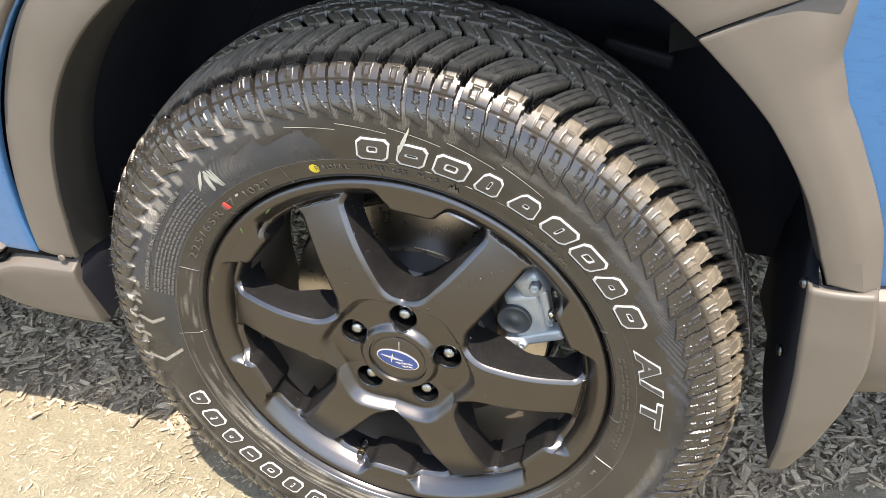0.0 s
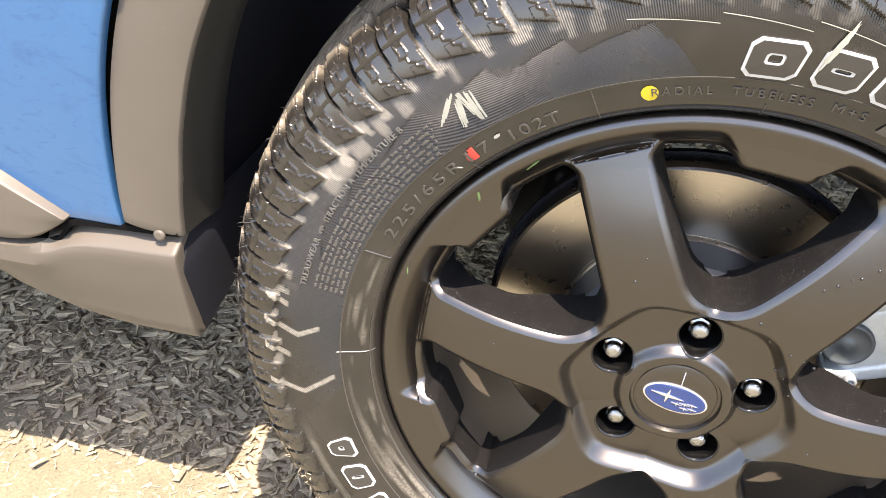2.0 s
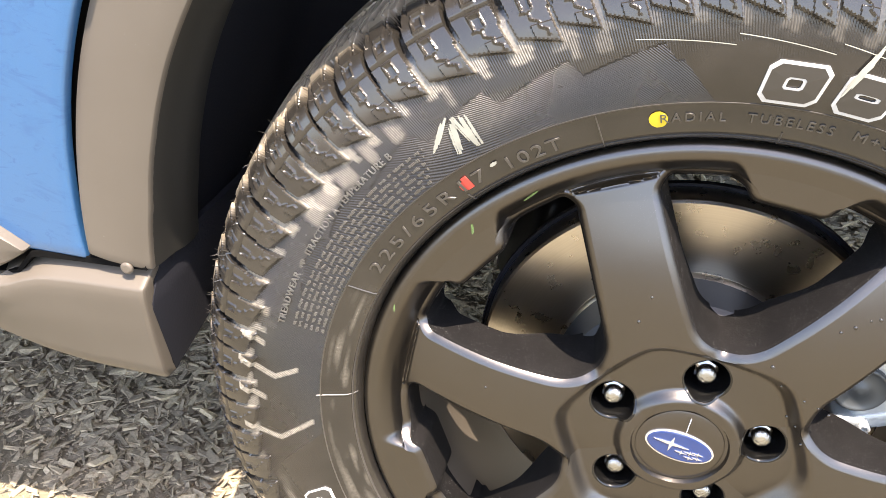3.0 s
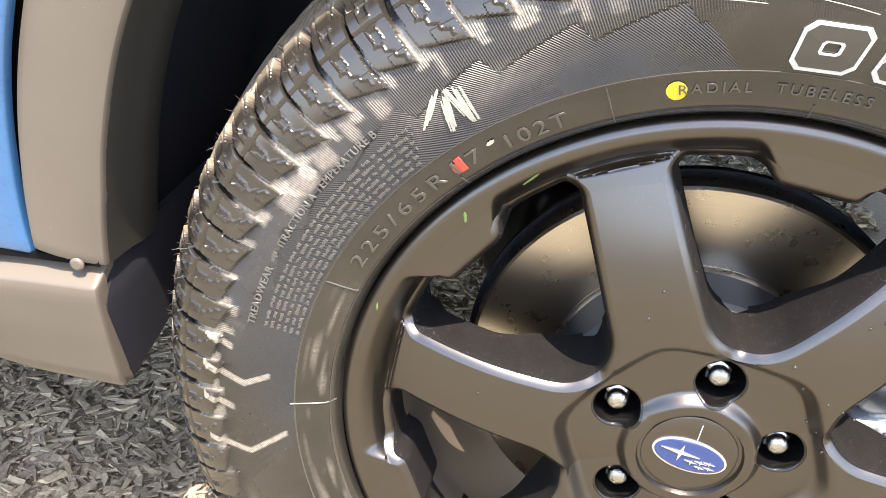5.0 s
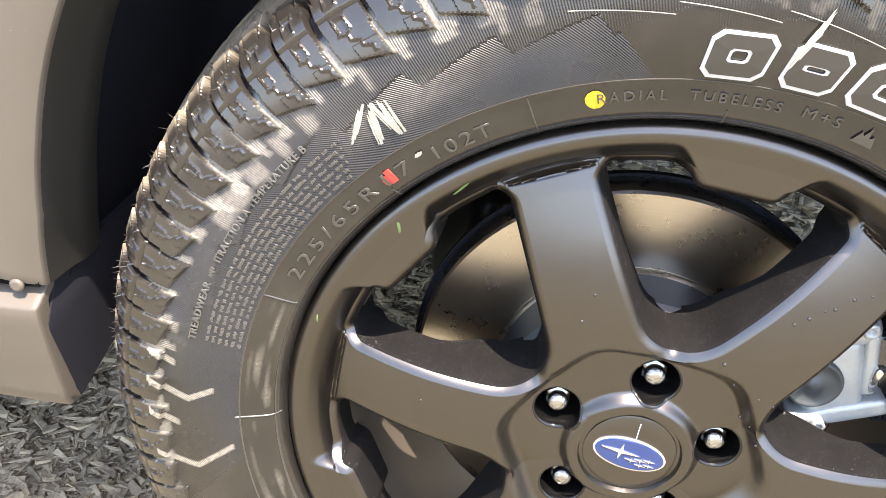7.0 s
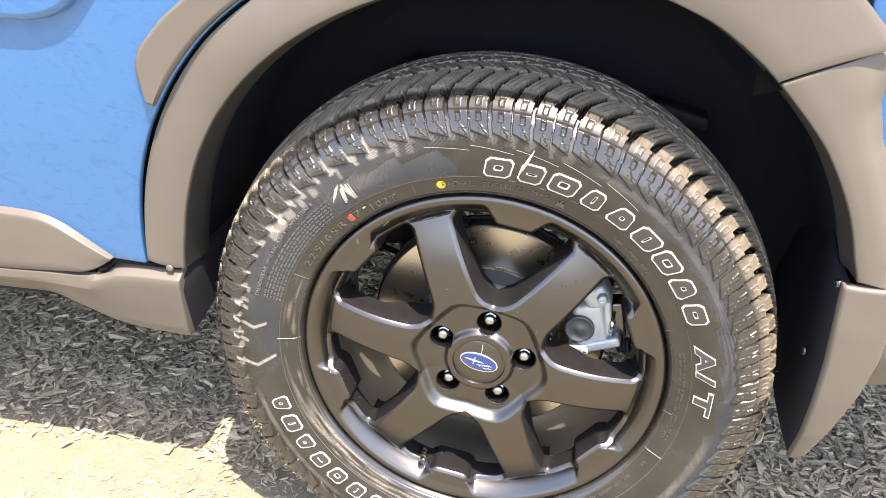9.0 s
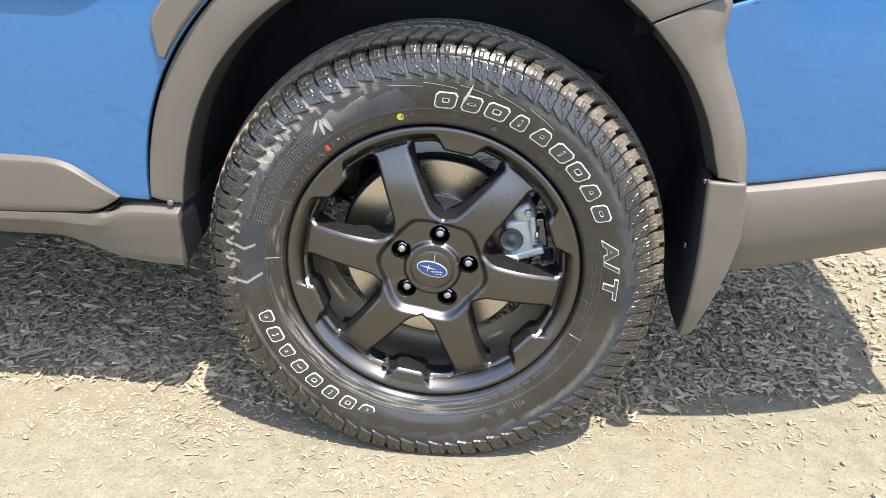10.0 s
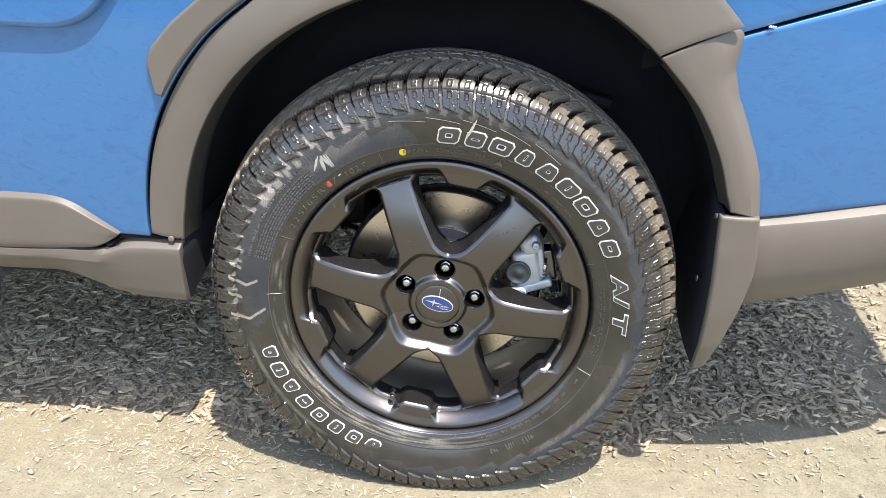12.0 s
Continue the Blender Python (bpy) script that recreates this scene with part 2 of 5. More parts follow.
PEBBLE = material("grey pebble", (0.22, 0.20, 0.17), 0.85, spec=0.2)
rock = Nodes(PEBBLE)
rock.link(rock.mix(rock.noise(260, 4, 0.7), (0.16, 0.145, 0.125), (0.36, 0.32, 0.25)), rock.b.inputs["Base Color"])


# ---- mesh helpers ----
def part(name, data, mat, parent=None, label=""):
    """Links a mesh, or a bmesh, as one object under a thing or a part."""
    if isinstance(data, bmesh.types.BMesh):
        me = bpy.data.meshes.new(name)
        data.to_mesh(me)
        data.free()
    else:
        me = data
    if not me.materials:
        me.materials.append(mat)
    ob = new(name, me)
    ob.parent = parent
    if label:
        ob["label"] = label
    return ob


def from_arrays(name, verts, faces, smooth=True, sharp=None):
    me = bpy.data.meshes.new(name)
    verts, faces = np.asarray(verts, np.float32), np.asarray(faces, np.int32)
    k = faces.shape[1]
    me.vertices.add(len(verts))
    me.vertices.foreach_set("co", verts.ravel())
    me.loops.add(faces.size)
    me.loops.foreach_set("vertex_index", faces.ravel())
    me.polygons.add(len(faces))
    me.polygons.foreach_set("loop_start", np.arange(0, faces.size, k, dtype=np.int32))
    me.update(calc_edges=True)
    me.validate()
    me.polygons.foreach_set("use_smooth", np.full(len(me.polygons), smooth))
    if sharp:
        me.set_sharp_from_angle(angle=radians(sharp))
    return me


def grid_faces(n, m, close=False):
    """Quads over n rows of m points; close: the columns go round."""
    i, j = np.meshgrid(np.arange(n - 1), np.arange(m if close else m - 1), indexing="ij")
    a, b = i * m + j, i * m + (j + 1) % m
    return np.stack([a, b, b + m, a + m], -1).reshape(-1, 4)


def lathe(name, profile, steps=160, sharp=40):
    """A mesh turned round the axle from (radius, y) pairs."""
    p = np.array(profile, float)
    th = np.linspace(0, 2 * np.pi, steps, endpoint=False)
    v = np.stack([p[:, :1] * np.cos(th), np.repeat(p[:, 1:], steps, 1), p[:, :1] * np.sin(th) + AXLE], -1).reshape(-1, 3)
    return from_arrays(name, v, grid_faces(len(p), steps, True), sharp=sharp)


def box(size, at, bevel=0.0, turn=(0, 0, 0), segs=2):
    bm = bmesh.new()
    bmesh.ops.create_cube(bm, size=1.0, matrix=Matrix.Diagonal((*size, 1)))
    if bevel:
        bmesh.ops.bevel(bm, geom=bm.edges[:], offset=bevel, segments=segs, affect="EDGES", profile=0.6)
    bmesh.ops.transform(bm, matrix=pose(*at, *turn), verts=bm.verts)
    for f in bm.faces:
        f.smooth = bevel > 0
    return bm


def merge(*parts):
    """Joins bmeshes into the first."""
    first = parts[0]
    for other in parts[1:]:
        me = bpy.data.meshes.new("join")
        other.to_mesh(me)
        other.free()
        first.from_mesh(me)
        bpy.data.meshes.remove(me)
    return first


def turned(profile, at, axis=(0, -1, 0), steps=32):
    """A bmesh turned from (radius, height) pairs about an axis through a place."""
    bm = bmesh.new()
    rings = []
    for r, h in profile:
        rings.append([bm.verts.new((r * math.cos(a), r * math.sin(a), h)) for a in (2 * math.pi * k / steps for k in range(steps))])
    for a, b in zip(rings, rings[1:]):
        for k in range(steps):
            bm.faces.new((a[k], a[(k + 1) % steps], b[(k + 1) % steps], b[k])).smooth = True
    bm.faces.new(rings[0][::-1])
    bm.faces.new(rings[-1])
    q = Vector((0, 0, 1)).rotation_difference(Vector(axis)).to_matrix().to_4x4()
    bmesh.ops.transform(bm, matrix=Matrix.Translation(at) @ q, verts=bm.verts)
    return bm


def smooth01(a, b, x):
    t = np.clip((x - a) / (b - a), 0, 1)
    return t * t * (3 - 2 * t)


def wheel_at(r, deg, y):
    a = radians(deg)
    return Vector((r * math.cos(a), y, AXLE + r * math.sin(a)))


def resample(points, n):
    p = np.array(points, float)
    s = np.r_[0, np.cumsum(np.linalg.norm(np.diff(p, axis=0), axis=1))]
    u = np.linspace(0, s[-1], n)
    out = np.stack([np.interp(u, s, p[:, k]) for k in range(p.shape[1])], 1)
    for _ in range(max(1, n // 24)):
        out[1:-1] = 0.25 * out[:-2] + 0.5 * out[1:-1] + 0.25 * out[2:]
    return out


def shell(name, grid, thick=0.004, round_edge=0.003, inward=(0, 1, 0), sharp=50):
    """A closed panel from a grid of points (rows x columns x 3), its border rounded over and its back offset inward."""
    g = np.array(grid, float)
    inward = np.array(inward, float)
    if round_edge:
        for ax in (0, 1):
            g = np.swapaxes(g, 0, ax)
            first, last = [], []
            for k, drop in ((0.0, 1.0), (0.3, 0.3), (1.0, 0.0)):
                for rows, a, b in ((first, g[0], g[1]), (last, g[-1], g[-2])):
                    step = b - a
                    far = np.linalg.norm(step, axis=-1, keepdims=True)
                    rows.append(a + step * np.minimum(k * round_edge / (far + 1e-9), 0.9) + inward * drop * round_edge)
            g = np.concatenate([first, g[1:-1], last[::-1]], 0)
            g = np.swapaxes(g, 0, ax)
    n, m = g.shape[:2]
    front, back = g.reshape(-1, 3), (g + inward * thick).reshape(-1, 3)
    f = grid_faces(n, m)
    idx = np.arange(n * m).reshape(n, m)
    border = np.r_[idx[0], idx[1:, -1], idx[-1, -2::-1], idx[-2:0:-1, 0]]
    nxt = np.roll(border, -1)
    side = np.stack([border, border + n * m, nxt + n * m, nxt], 1)
    me = from_arrays(name, np.r_[front, back], np.r_[f, f[:, ::-1] + n * m, side], sharp=sharp)
    bm = bmesh.new()
    bm.from_mesh(me)
    bmesh.ops.recalc_face_normals(bm, faces=bm.faces)
    bm.to_mesh(me)
    bm.free()
    return me


def between(a, b, n, count=60, bow=0.0, bow_dir=(0, -1, 0)):
    """A grid of points between two curves, bowed outward in the middle."""
    a, b = resample(a, count), resample(b, count)
    t = np.linspace(0, 1, n)[:, None, None]
    g = a[None] * (1 - t) + b[None] * t
    return g + np.array(bow_dir) * (bow * 4 * t * (1 - t))


def bend(bm, r0, start, y_of, lift):
    """Lays a flat drawing (x along, y up) round the sidewall, clockwise from the start angle."""
    for v in bm.verts:
        r = r0 + v.co.y
        a = radians(start) - v.co.x / r0
        v.co = Vector((r * math.cos(a), y_of(r) - lift - v.co.z, AXLE + r * math.sin(a)))
    return bm


def lettering(text, size, offset=0.0, depth=0.0005, shear=0.0, spacing=1.0):
    """A flat bmesh of words in the built-in font, its length, with the letters' feet on y = 0."""
    cu = bpy.data.curves.new("words", "FONT")
    cu.body, cu.size, cu.offset, cu.extrude, cu.shear, cu.space_character = text, size, offset, depth, shear, spacing
    cu.resolution_u = 3
    ob = new("words", cu)
    bpy.context.view_layer.update()
    me = bpy.data.meshes.new_from_object(ob.evaluated_get(bpy.context.evaluated_depsgraph_get()))
    bpy.data.objects.remove(ob)
    bpy.data.curves.remove(cu)
    bm = bmesh.new()
    bm.from_mesh(me)
    bpy.data.meshes.remove(me)
    bmesh.ops.remove_doubles(bm, verts=bm.verts, dist=1e-6)
    return bm


# ---- tyre shape ----
MID = 0.076
SIDE = [(0.2330, 0.004), (0.2345, -0.006), (0.2365, -0.0150), (0.2400, -0.0215), (0.2450, -0.0252), (0.2530, -0.0280), (0.2610, -0.0302), (0.2700, -0.0335),
        (0.2800, -0.0362), (0.2910, -0.0378), (0.3020, -0.0382), (0.3120, -0.0372), (0.3210, -0.0346), (0.3300, -0.0300), (0.3380, -0.0238),
        (0.3440, -0.0165), (0.3485, -0.0085), (0.3520, 0.0010), (0.3555, 0.0150), (0.3585, 0.0350), (0.3605, 0.0550), (0.3612, 0.0760)]


def sidewall_y(r):
    p = np.array(SIDE[2:17])
    return float(np.interp(r, p[:, 0], p[:, 1]))


def grown(r):
    """The shoulder and tread stand further out than the section's table says."""
    return r + 0.245 * np.maximum(r - 0.308, 0)


def zigzag(x):
    return np.abs((x % 1.0) * 2 - 1) * 2 - 1


PLATES = [(57.4, 0), (61.6, 1), (66.7, 2), (71.8, 3), (76.0, 4), (79.9, 5), (83.8, 6), (87.9, 7), (92.2, 8), (96.1, 9), (109.2, 12), (113.6, 13), (118.5, 14), (124.0, 15),
          (128.6, 16), (171.2, 26), (175.3, 27), (179.8, 28), (184.5, 29), (417.4, 81)]


def pitch_at(deg):
    """The tread pattern's running number at an angle; its pitches differ, to hush the tyre."""
    a, k = np.array(PLATES, float).T
    return np.interp((deg - 57.4) % 360 + 57.4, a, k)


def tooth(deg):
    """The stepped border between the two hatched bands."""
    x = ((120.6 - deg) / 10.0) % 1.0
    return np.where(x < 0.13, 0.3010 - 0.011 * x / 0.13, 0.2900 + 0.011 * (x - 0.13) / 0.87)


def make_tyre():
    half = np.array(SIDE)
    full = np.r_[half, np.stack([half[-2::-1, 0], 2 * MID - half[-2::-1, 1]], 1)]
    s = np.r_[0, np.cumsum(np.linalg.norm(np.diff(full, axis=0), axis=1))]
    mid_s = s[len(half) - 1]
    step = lambda a, b, d: np.arange(a, b, d)
    s_saw, s_edge = np.interp([0.3075, 0.3510], half[:, 0], s[: len(half)])
    marks = np.r_[step(0, s_saw - 0.024, 0.0021), step(s_saw - 0.024, s_saw, 0.0011), step(s_saw, s_edge, 0.00062), step(s_edge, mid_s, 0.0013),
                  step(mid_s, 2 * mid_s - 0.06, 0.0020), np.linspace(2 * mid_s - 0.06, 2 * mid_s, 14)]
    dense = np.linspace(0, s[-1], 900)
    sm = np.stack([np.interp(dense, s, full[:, k]) for k in (0, 1)], 1)
    for _ in range(60):
        sm[1:-1] = 0.25 * sm[:-2] + 0.5 * sm[1:-1] + 0.25 * sm[2:]
    prof = np.stack([np.interp(marks, dense, sm[:, k]) for k in (0, 1)], 1)
    tan = np.gradient(prof, axis=0)
    tan /= np.linalg.norm(tan, axis=1, keepdims=True)
    nor = np.stack([tan[:, 1], -tan[:, 0]], 1)
    th = np.r_[np.arange(-40, 206, 0.1), np.arange(206, 320, 0.25)] % 360
    steps = len(th)
    R, Y = prof[:, :1] + 0 * th, prof[:, 1:] + 0 * th
    T = th[None] + 0 * R
    pitch = pitch_at(T)
    wob = 0.35 * np.sin(np.radians(T * 7)) + 0.2 * np.sin(np.radians(T * 13 + 40))
    outer = Y < MID
    h = np.zeros_like(R)
    side = Y < 0.0
    # bead rings and mould lines
    h += side * 0.0006 * np.exp(-(((R - 0.2642) / 0.0007) ** 2))
    h += side * 0.0004 * np.exp(-(((R - 0.2462) / 0.0007) ** 2))
    h += side * 0.0005 * np.exp(-(((R - 0.2508) / 0.0005) ** 2)) * (np.sin(np.radians(T * 2)) > 0.2)
    # shoulder plates on the sidewall, leaning towards the rim
    lean = pitch + 0.5 + 10.8 * np.clip(0.335 - R, 0, 0.03) + 0.05 * (R > 0.3268) + 0.04 * (R > 0.3420)
    k = np.floor(lean)
    f = lean - k
    even = (k % 2) == 0
    saw = 0.3100 + 0.0070 * f + 0.0012 * even
    gap_a, gap_b = np.where(even, 0.09, 0.030), np.where(even, 0.030, 0.06)
    soft_a, soft_b = np.where(even, 0.05, 0.030), np.where(even, 0.030, 0.035)
    block = smooth01(gap_a, gap_a + soft_a, f) * smooth01(gap_b, gap_b + soft_b, 1 - f) * smooth01(saw, saw + 0.0009, R) * (R < 0.3535) * side
    h += 0.0022 * block
    h -= 0.0038 * (1 - block) * smooth01(0.3240, 0.3420, R) * (R < 0.3535) * side
    h -= 0.0014 * np.exp(-(((R - 0.3350) / 0.0006) ** 2)) * block
    fx = (f - 0.52) * 0.0265
    for rc, hs in ((0.3295, 0.0030), (0.3405, 0.0031)):
        q = np.maximum(np.abs(fx), np.abs(R - rc))
        h += side * 0.0011 * np.exp(-(((q - hs) / 0.00060) ** 2))
        h -= side * 0.0009 * (q < hs - 0.0004)
    twig = np.abs(fx + 0.0045 - 0.9 * (R - 0.3205) - 0.0012 * zigzag(R * 260))
    h += side * block * 0.0010 * np.exp(-((twig / 0.00075) ** 2)) * (R > 0.3150) * (R < 0.3262)
    h += side * block * 0.0009 * smooth01(0.3208, 0.3202, R) * (f < 0.55)
    bar = side * (R > 0.3450) * (R < 0.3505) * block
    h -= bar * 0.0012 * np.exp(-(((np.abs(fx) - 0.0060) / 0.0006) ** 2))
    # tread: mirrored about the middle, half a pitch apart
    Yt = np.where(outer, Y, 2 * MID - Y)
    P = pitch + np.where(outer, 0.0, 0.5) + 0.04 * wob
    onto = smooth01(-0.0165, -0.0105, Yt) * (R > 0.340)
    lane = 0.0385 + 0.0022 * zigzag(P)
    u = np.clip((Yt + 0.02) / 0.06, 0, 1)
    ph = (P + 0.5 + 1.15 * u**1.5 - 0.0) % 1.0
    half_gap = 0.175 - 0.035 * u
    lat = 1 - smooth01(half_gap - 0.02, half_gap + 0.012, np.minimum(ph, 1 - ph))
    shoulder = onto * (Yt < lane)
    h -= 0.0085 * lat * shoulder
    for c, w in ((0.40, 0.010), (0.66, 0.012)):
        sip = np.abs(ph - c - 0.022 * zigzag(u * 2.5))
        h -= 0.0026 * (1 - smooth01(w, w + 0.016, sip)) * shoulder * (u > 0.30) * (u < 0.93)
    h -= 0.0075 * (1 - smooth01(0.0024, 0.0032, np.abs(Yt - lane)))
    rib = (Yt > lane) * smooth01(0.0, 0.002, Yt - lane)
    lane2 = 0.0640 + 0.0020 * zigzag(P + 0.3)
    ph2 = (0.5 * P - 0.36 * (Yt - 0.038) / 0.026) % 0.5
    h -= 0.0068 * (1 - smooth01(0.040, 0.058, np.minimum(ph2, 0.5 - ph2))) * rib * (Yt < lane2)
    sp2 = np.abs(ph2 - 0.25 - 0.02 * zigzag(Yt * 200))
    h -= 0.0022 * (1 - smooth01(0.008, 0.022, sp2)) * rib * (Yt < lane2 - 0.004)
    h -= 0.0055 * (1 - smooth01(0.0014, 0.0024, np.abs(Yt - lane2)))
    mid = Yt > lane2
    ph3 = (0.5 * P + 0.25 + 6 * (Yt - 0.064)) % 0.5
    h -= 0.005 * (1 - smooth01(0.03, 0.052, np.minimum(ph3, 0.5 - ph3))) * mid
    rr, yy = grown(R + nor[:, :1] * h), Y + nor[:, 1:] * h
    a = np.radians(T)
    X, Z = rr * np.cos(a), rr * np.sin(a) + AXLE
    # weight of the car: a flat contact patch and a bulge above it
    low = smooth01(0.13, 0.0, Z) * smooth01(0.34, 0.1, np.abs(X))
    yy = yy + low * 0.007 * np.where(outer, -1, 1) * smooth01(0.25, 0.31, R) * (R < 0.349)
    Z = np.maximum(Z, 0.0005)
    v = np.stack([X, yy, Z], -1).reshape(-1, 3)
    me = from_arrays("tyre", v, grid_faces(len(prof), steps, True), sharp=40)
    # pale residue in the mould gaps, painted-in sheen bands, hatched sidewall bands, matt tread
    noise_t = np.interp(T % 360, np.linspace(0, 360, 181), np.random.rand(181))
    # the weaker zone over the top stands for sunlit blocks
    zone = smooth01(104, 118, T) * smooth01(196, 184, T) + 0.25 * smooth01(66, 76, T) * smooth01(118, 104, T)
    luck = np.random.rand(100)[(k % 100).astype(int)]
    reach = 0.3165 - (0.005 + 0.013 * np.where(even, luck, 0.6 * luck)) * np.where(T > 168, 0.4, 1.0)
    wav = f - 0.035 * np.sin(R * 420 + 6 * luck) - 0.06 * (R < 0.311)
    near = np.minimum(np.abs(wav), np.abs(1 - wav))
    stroke = (luck > 0.06) * smooth01(0.12 + 0.16 * luck + 0.12 * (R < 0.3165), 0.06 + 0.10 * luck + 0.06 * (R < 0.3165), near) * smooth01(reach, reach + 0.0025, R) * smooth01(0.333, 0.322, R) * np.where(R > saw, 1 - block, 1.0) * side
    wash = smooth01(0.45, 0.7, noise_t) * smooth01(0.0085, 0.0045, np.abs(R - 0.3095 + 0.004 * noise_t)) * (1 - block) * side * smooth01(112, 118, T) * smooth01(168, 160, T)
    residue_sheen = np.clip(stroke * zone * 0.70 + 0.5 * wash * zone, 0, 1)
    drip = np.zeros_like(R)
    for c, r_end in ((174.9, 0.280), (186.3, 0.2695), (179.7, 0.304), (170.4, 0.306)):
        bent = c - np.where(R < 0.297, (0.297 - R) * 110.0, (R - 0.297) * 70.0)
        drip = np.maximum(drip, smooth01(0.60, 0.35, np.abs(T - bent)) * smooth01(r_end, r_end + 0.002, R) * (R < 0.322) * side)
    residue_sheen = np.maximum(residue_sheen, drip)
    # pale bands that put the sidewall's sheen into the colour
    sheen_noise = np.interp((T * 3.7 + R * 900) % 360, np.linspace(0, 360, 121), np.random.rand(121))
    for a0, a1, rc, wide_r, w in ((192, 236, 0.3065, 0.0050, 0.45), (112, 134, 0.2860, 0.0130, 0.20), (300, 352, 0.3000, 0.0080, 0.30), (20, 70, 0.3080, 0.0050, 0.20)):
        ends = smooth01(a0, a0 + 7, T) * smooth01(a1, a1 - 9, T)
        residue_sheen = np.maximum(residue_sheen, w * ends * smooth01(wide_r, 0.2 * wide_r, np.abs(R - rc)) * (0.4 + 0.6 * sheen_noise) * side * (1 - block))
    table = np.random.rand(26, 62)
    ri, ti = np.clip((R - 0.240) / 0.026 * 24, 0, 23.99), np.clip(T / 360 * 60, 0, 59.99)
    i, j = ri.astype(int), ti.astype(int)
    fi, fj = ri - i, ti - j
    streak = (table[i, j] * (1 - fi) + table[i + 1, j] * fi) * (1 - fj) + (table[i, j + 1] * (1 - fi) + table[i + 1, j + 1] * fi) * fj
    bead = smooth01(196, 214, T) * smooth01(300, 268, T) * smooth01(0.2410, 0.2440, R) * smooth01(0.2630, 0.2600, R) * side
    residue_sheen = np.maximum(residue_sheen, 0.55 * bead * smooth01(0.38, 0.8, streak))
    bead = smooth01(154, 160, T) * smooth01(212, 200, T) * smooth01(0.2410, 0.2440, R) * smooth01(0.2610, 0.2580, R) * side
    residue_sheen = np.maximum(residue_sheen, 0.32 * bead * smooth01(0.50, 0.85, streak))
    upper, lower = 94.9 + 141 * (R - 0.2642), 186.5 + 142 * (R - 0.2685)
    plain = 1.0 - smooth01(upper - 0.2, upper + 0.2, T) * smooth01(lower + 0.2, lower - 0.2, T)
    hatch = side * (R > 0.2655) * (R < saw) * np.where(plain > 0.5, R > tooth(T) + 0.003, 1.0)
    band = 1.0 * (R > tooth(T)) * (T < 164)
    # right-hand shoulder: dust, plus sun glare put into the colour
    tread = np.maximum(smooth01(-0.012, -0.002, Y), (0.12 * smooth01(0.330, 0.344, R) + 0.55 * smooth01(0.332, 0.344, R) * smooth01(80, 50, T)) * smooth01(108, 88, T) + 0.03 * block) * smooth01(-0.0035, -0.0008, h)
    for name, val in (("residue_sheen", residue_sheen), ("hatch", hatch), ("band", band), ("tread", tread * np.ones_like(R))):
        me.attributes.new(name, "FLOAT", "POINT").data.foreach_set("value", val.astype(np.float32).ravel())
    uv = me.uv_layers.new(name="UVMap")
    idx = np.empty(len(me.loops), np.int32)
    me.loops.foreach_get("vertex_index", idx)
    coords = np.stack([a.ravel() * 0.30, np.repeat(marks, steps)], 1)[idx]
    uv.data.foreach_set("uv", coords.astype(np.float32).ravel())
    return me


# ---- cast wheel ----
FIRST_SPOKE, FIRST_NUT = 50.0, 80.0


def smax(a, b, k):
    h = np.clip(0.5 + 0.5 * (a - b) / k, 0, 1)
    return b * (1 - h) + a * h + k * h * (1 - h)


def wheel_fields(X, Z):
    """Distances inside the cast face, its tabs, spoke tips, nut pockets and hub recess."""
    r = np.hypot(X, Z)
    deg = np.degrees(np.arctan2(Z, X))
    phi = np.radians(np.abs((deg - FIRST_SPOKE + 30) % 60 - 30))
    a, b = r * np.cos(phi), r * np.sin(phi)
    a2, b2 = r * np.cos(np.pi / 6 - phi), r * np.sin(np.pi / 6 - phi)
    width = 0.0275 + 0.0045 * np.clip((0.19 - a) / 0.11, 0, 1) ** 2
    spoke = width - b
    hub = 0.0865 - r
    inner = smax(np.where(a < 0.215, spoke, -1), hub, 0.022)
    slant = ((a2 - 0.1937) * 0.0180 - (b2 - 0.0222) * 0.0250) / 0.0308
    tab = -smax(0.1945 - a2, -slant, 0.004)
    ring = r - 0.2040
    solid = np.maximum(np.maximum(inner, ring), tab)
    tip = np.minimum(spoke, 0.2048 - a)
    nut = np.full_like(r, -1.0)
    for k in range(5):
        c = radians(FIRST_NUT + 72 * k)
        nut = np.maximum(nut, 0.0148 - np.hypot(X - 0.0575 * np.cos(c), Z - 0.0575 * np.sin(c)))
    flats = sum(np.maximum(np.cos(np.radians(deg - FIRST_SPOKE - 30 - 60 * k)), 0) ** 12 for k in range(6)) ** (1 / 12)
    recess = 0.0850 - r * flats
    return r, a, b, solid, tab, tip, nut, recess


BEVEL = 0.0064


def smooth_table(x, xs, ys, soft):
    """A table read with its corners rounded over a width of about soft."""
    u = np.linspace(xs[0], xs[-1], 800)
    v = np.interp(u, xs, ys)
    n = max(1, int(soft / (u[1] - u[0])))
    k = np.hanning(2 * n + 3)
    v = np.convolve(np.pad(v, n + 1, mode="reflect", reflect_type="odd"), k / k.sum(), mode="valid")
    return np.interp(x, u, v)


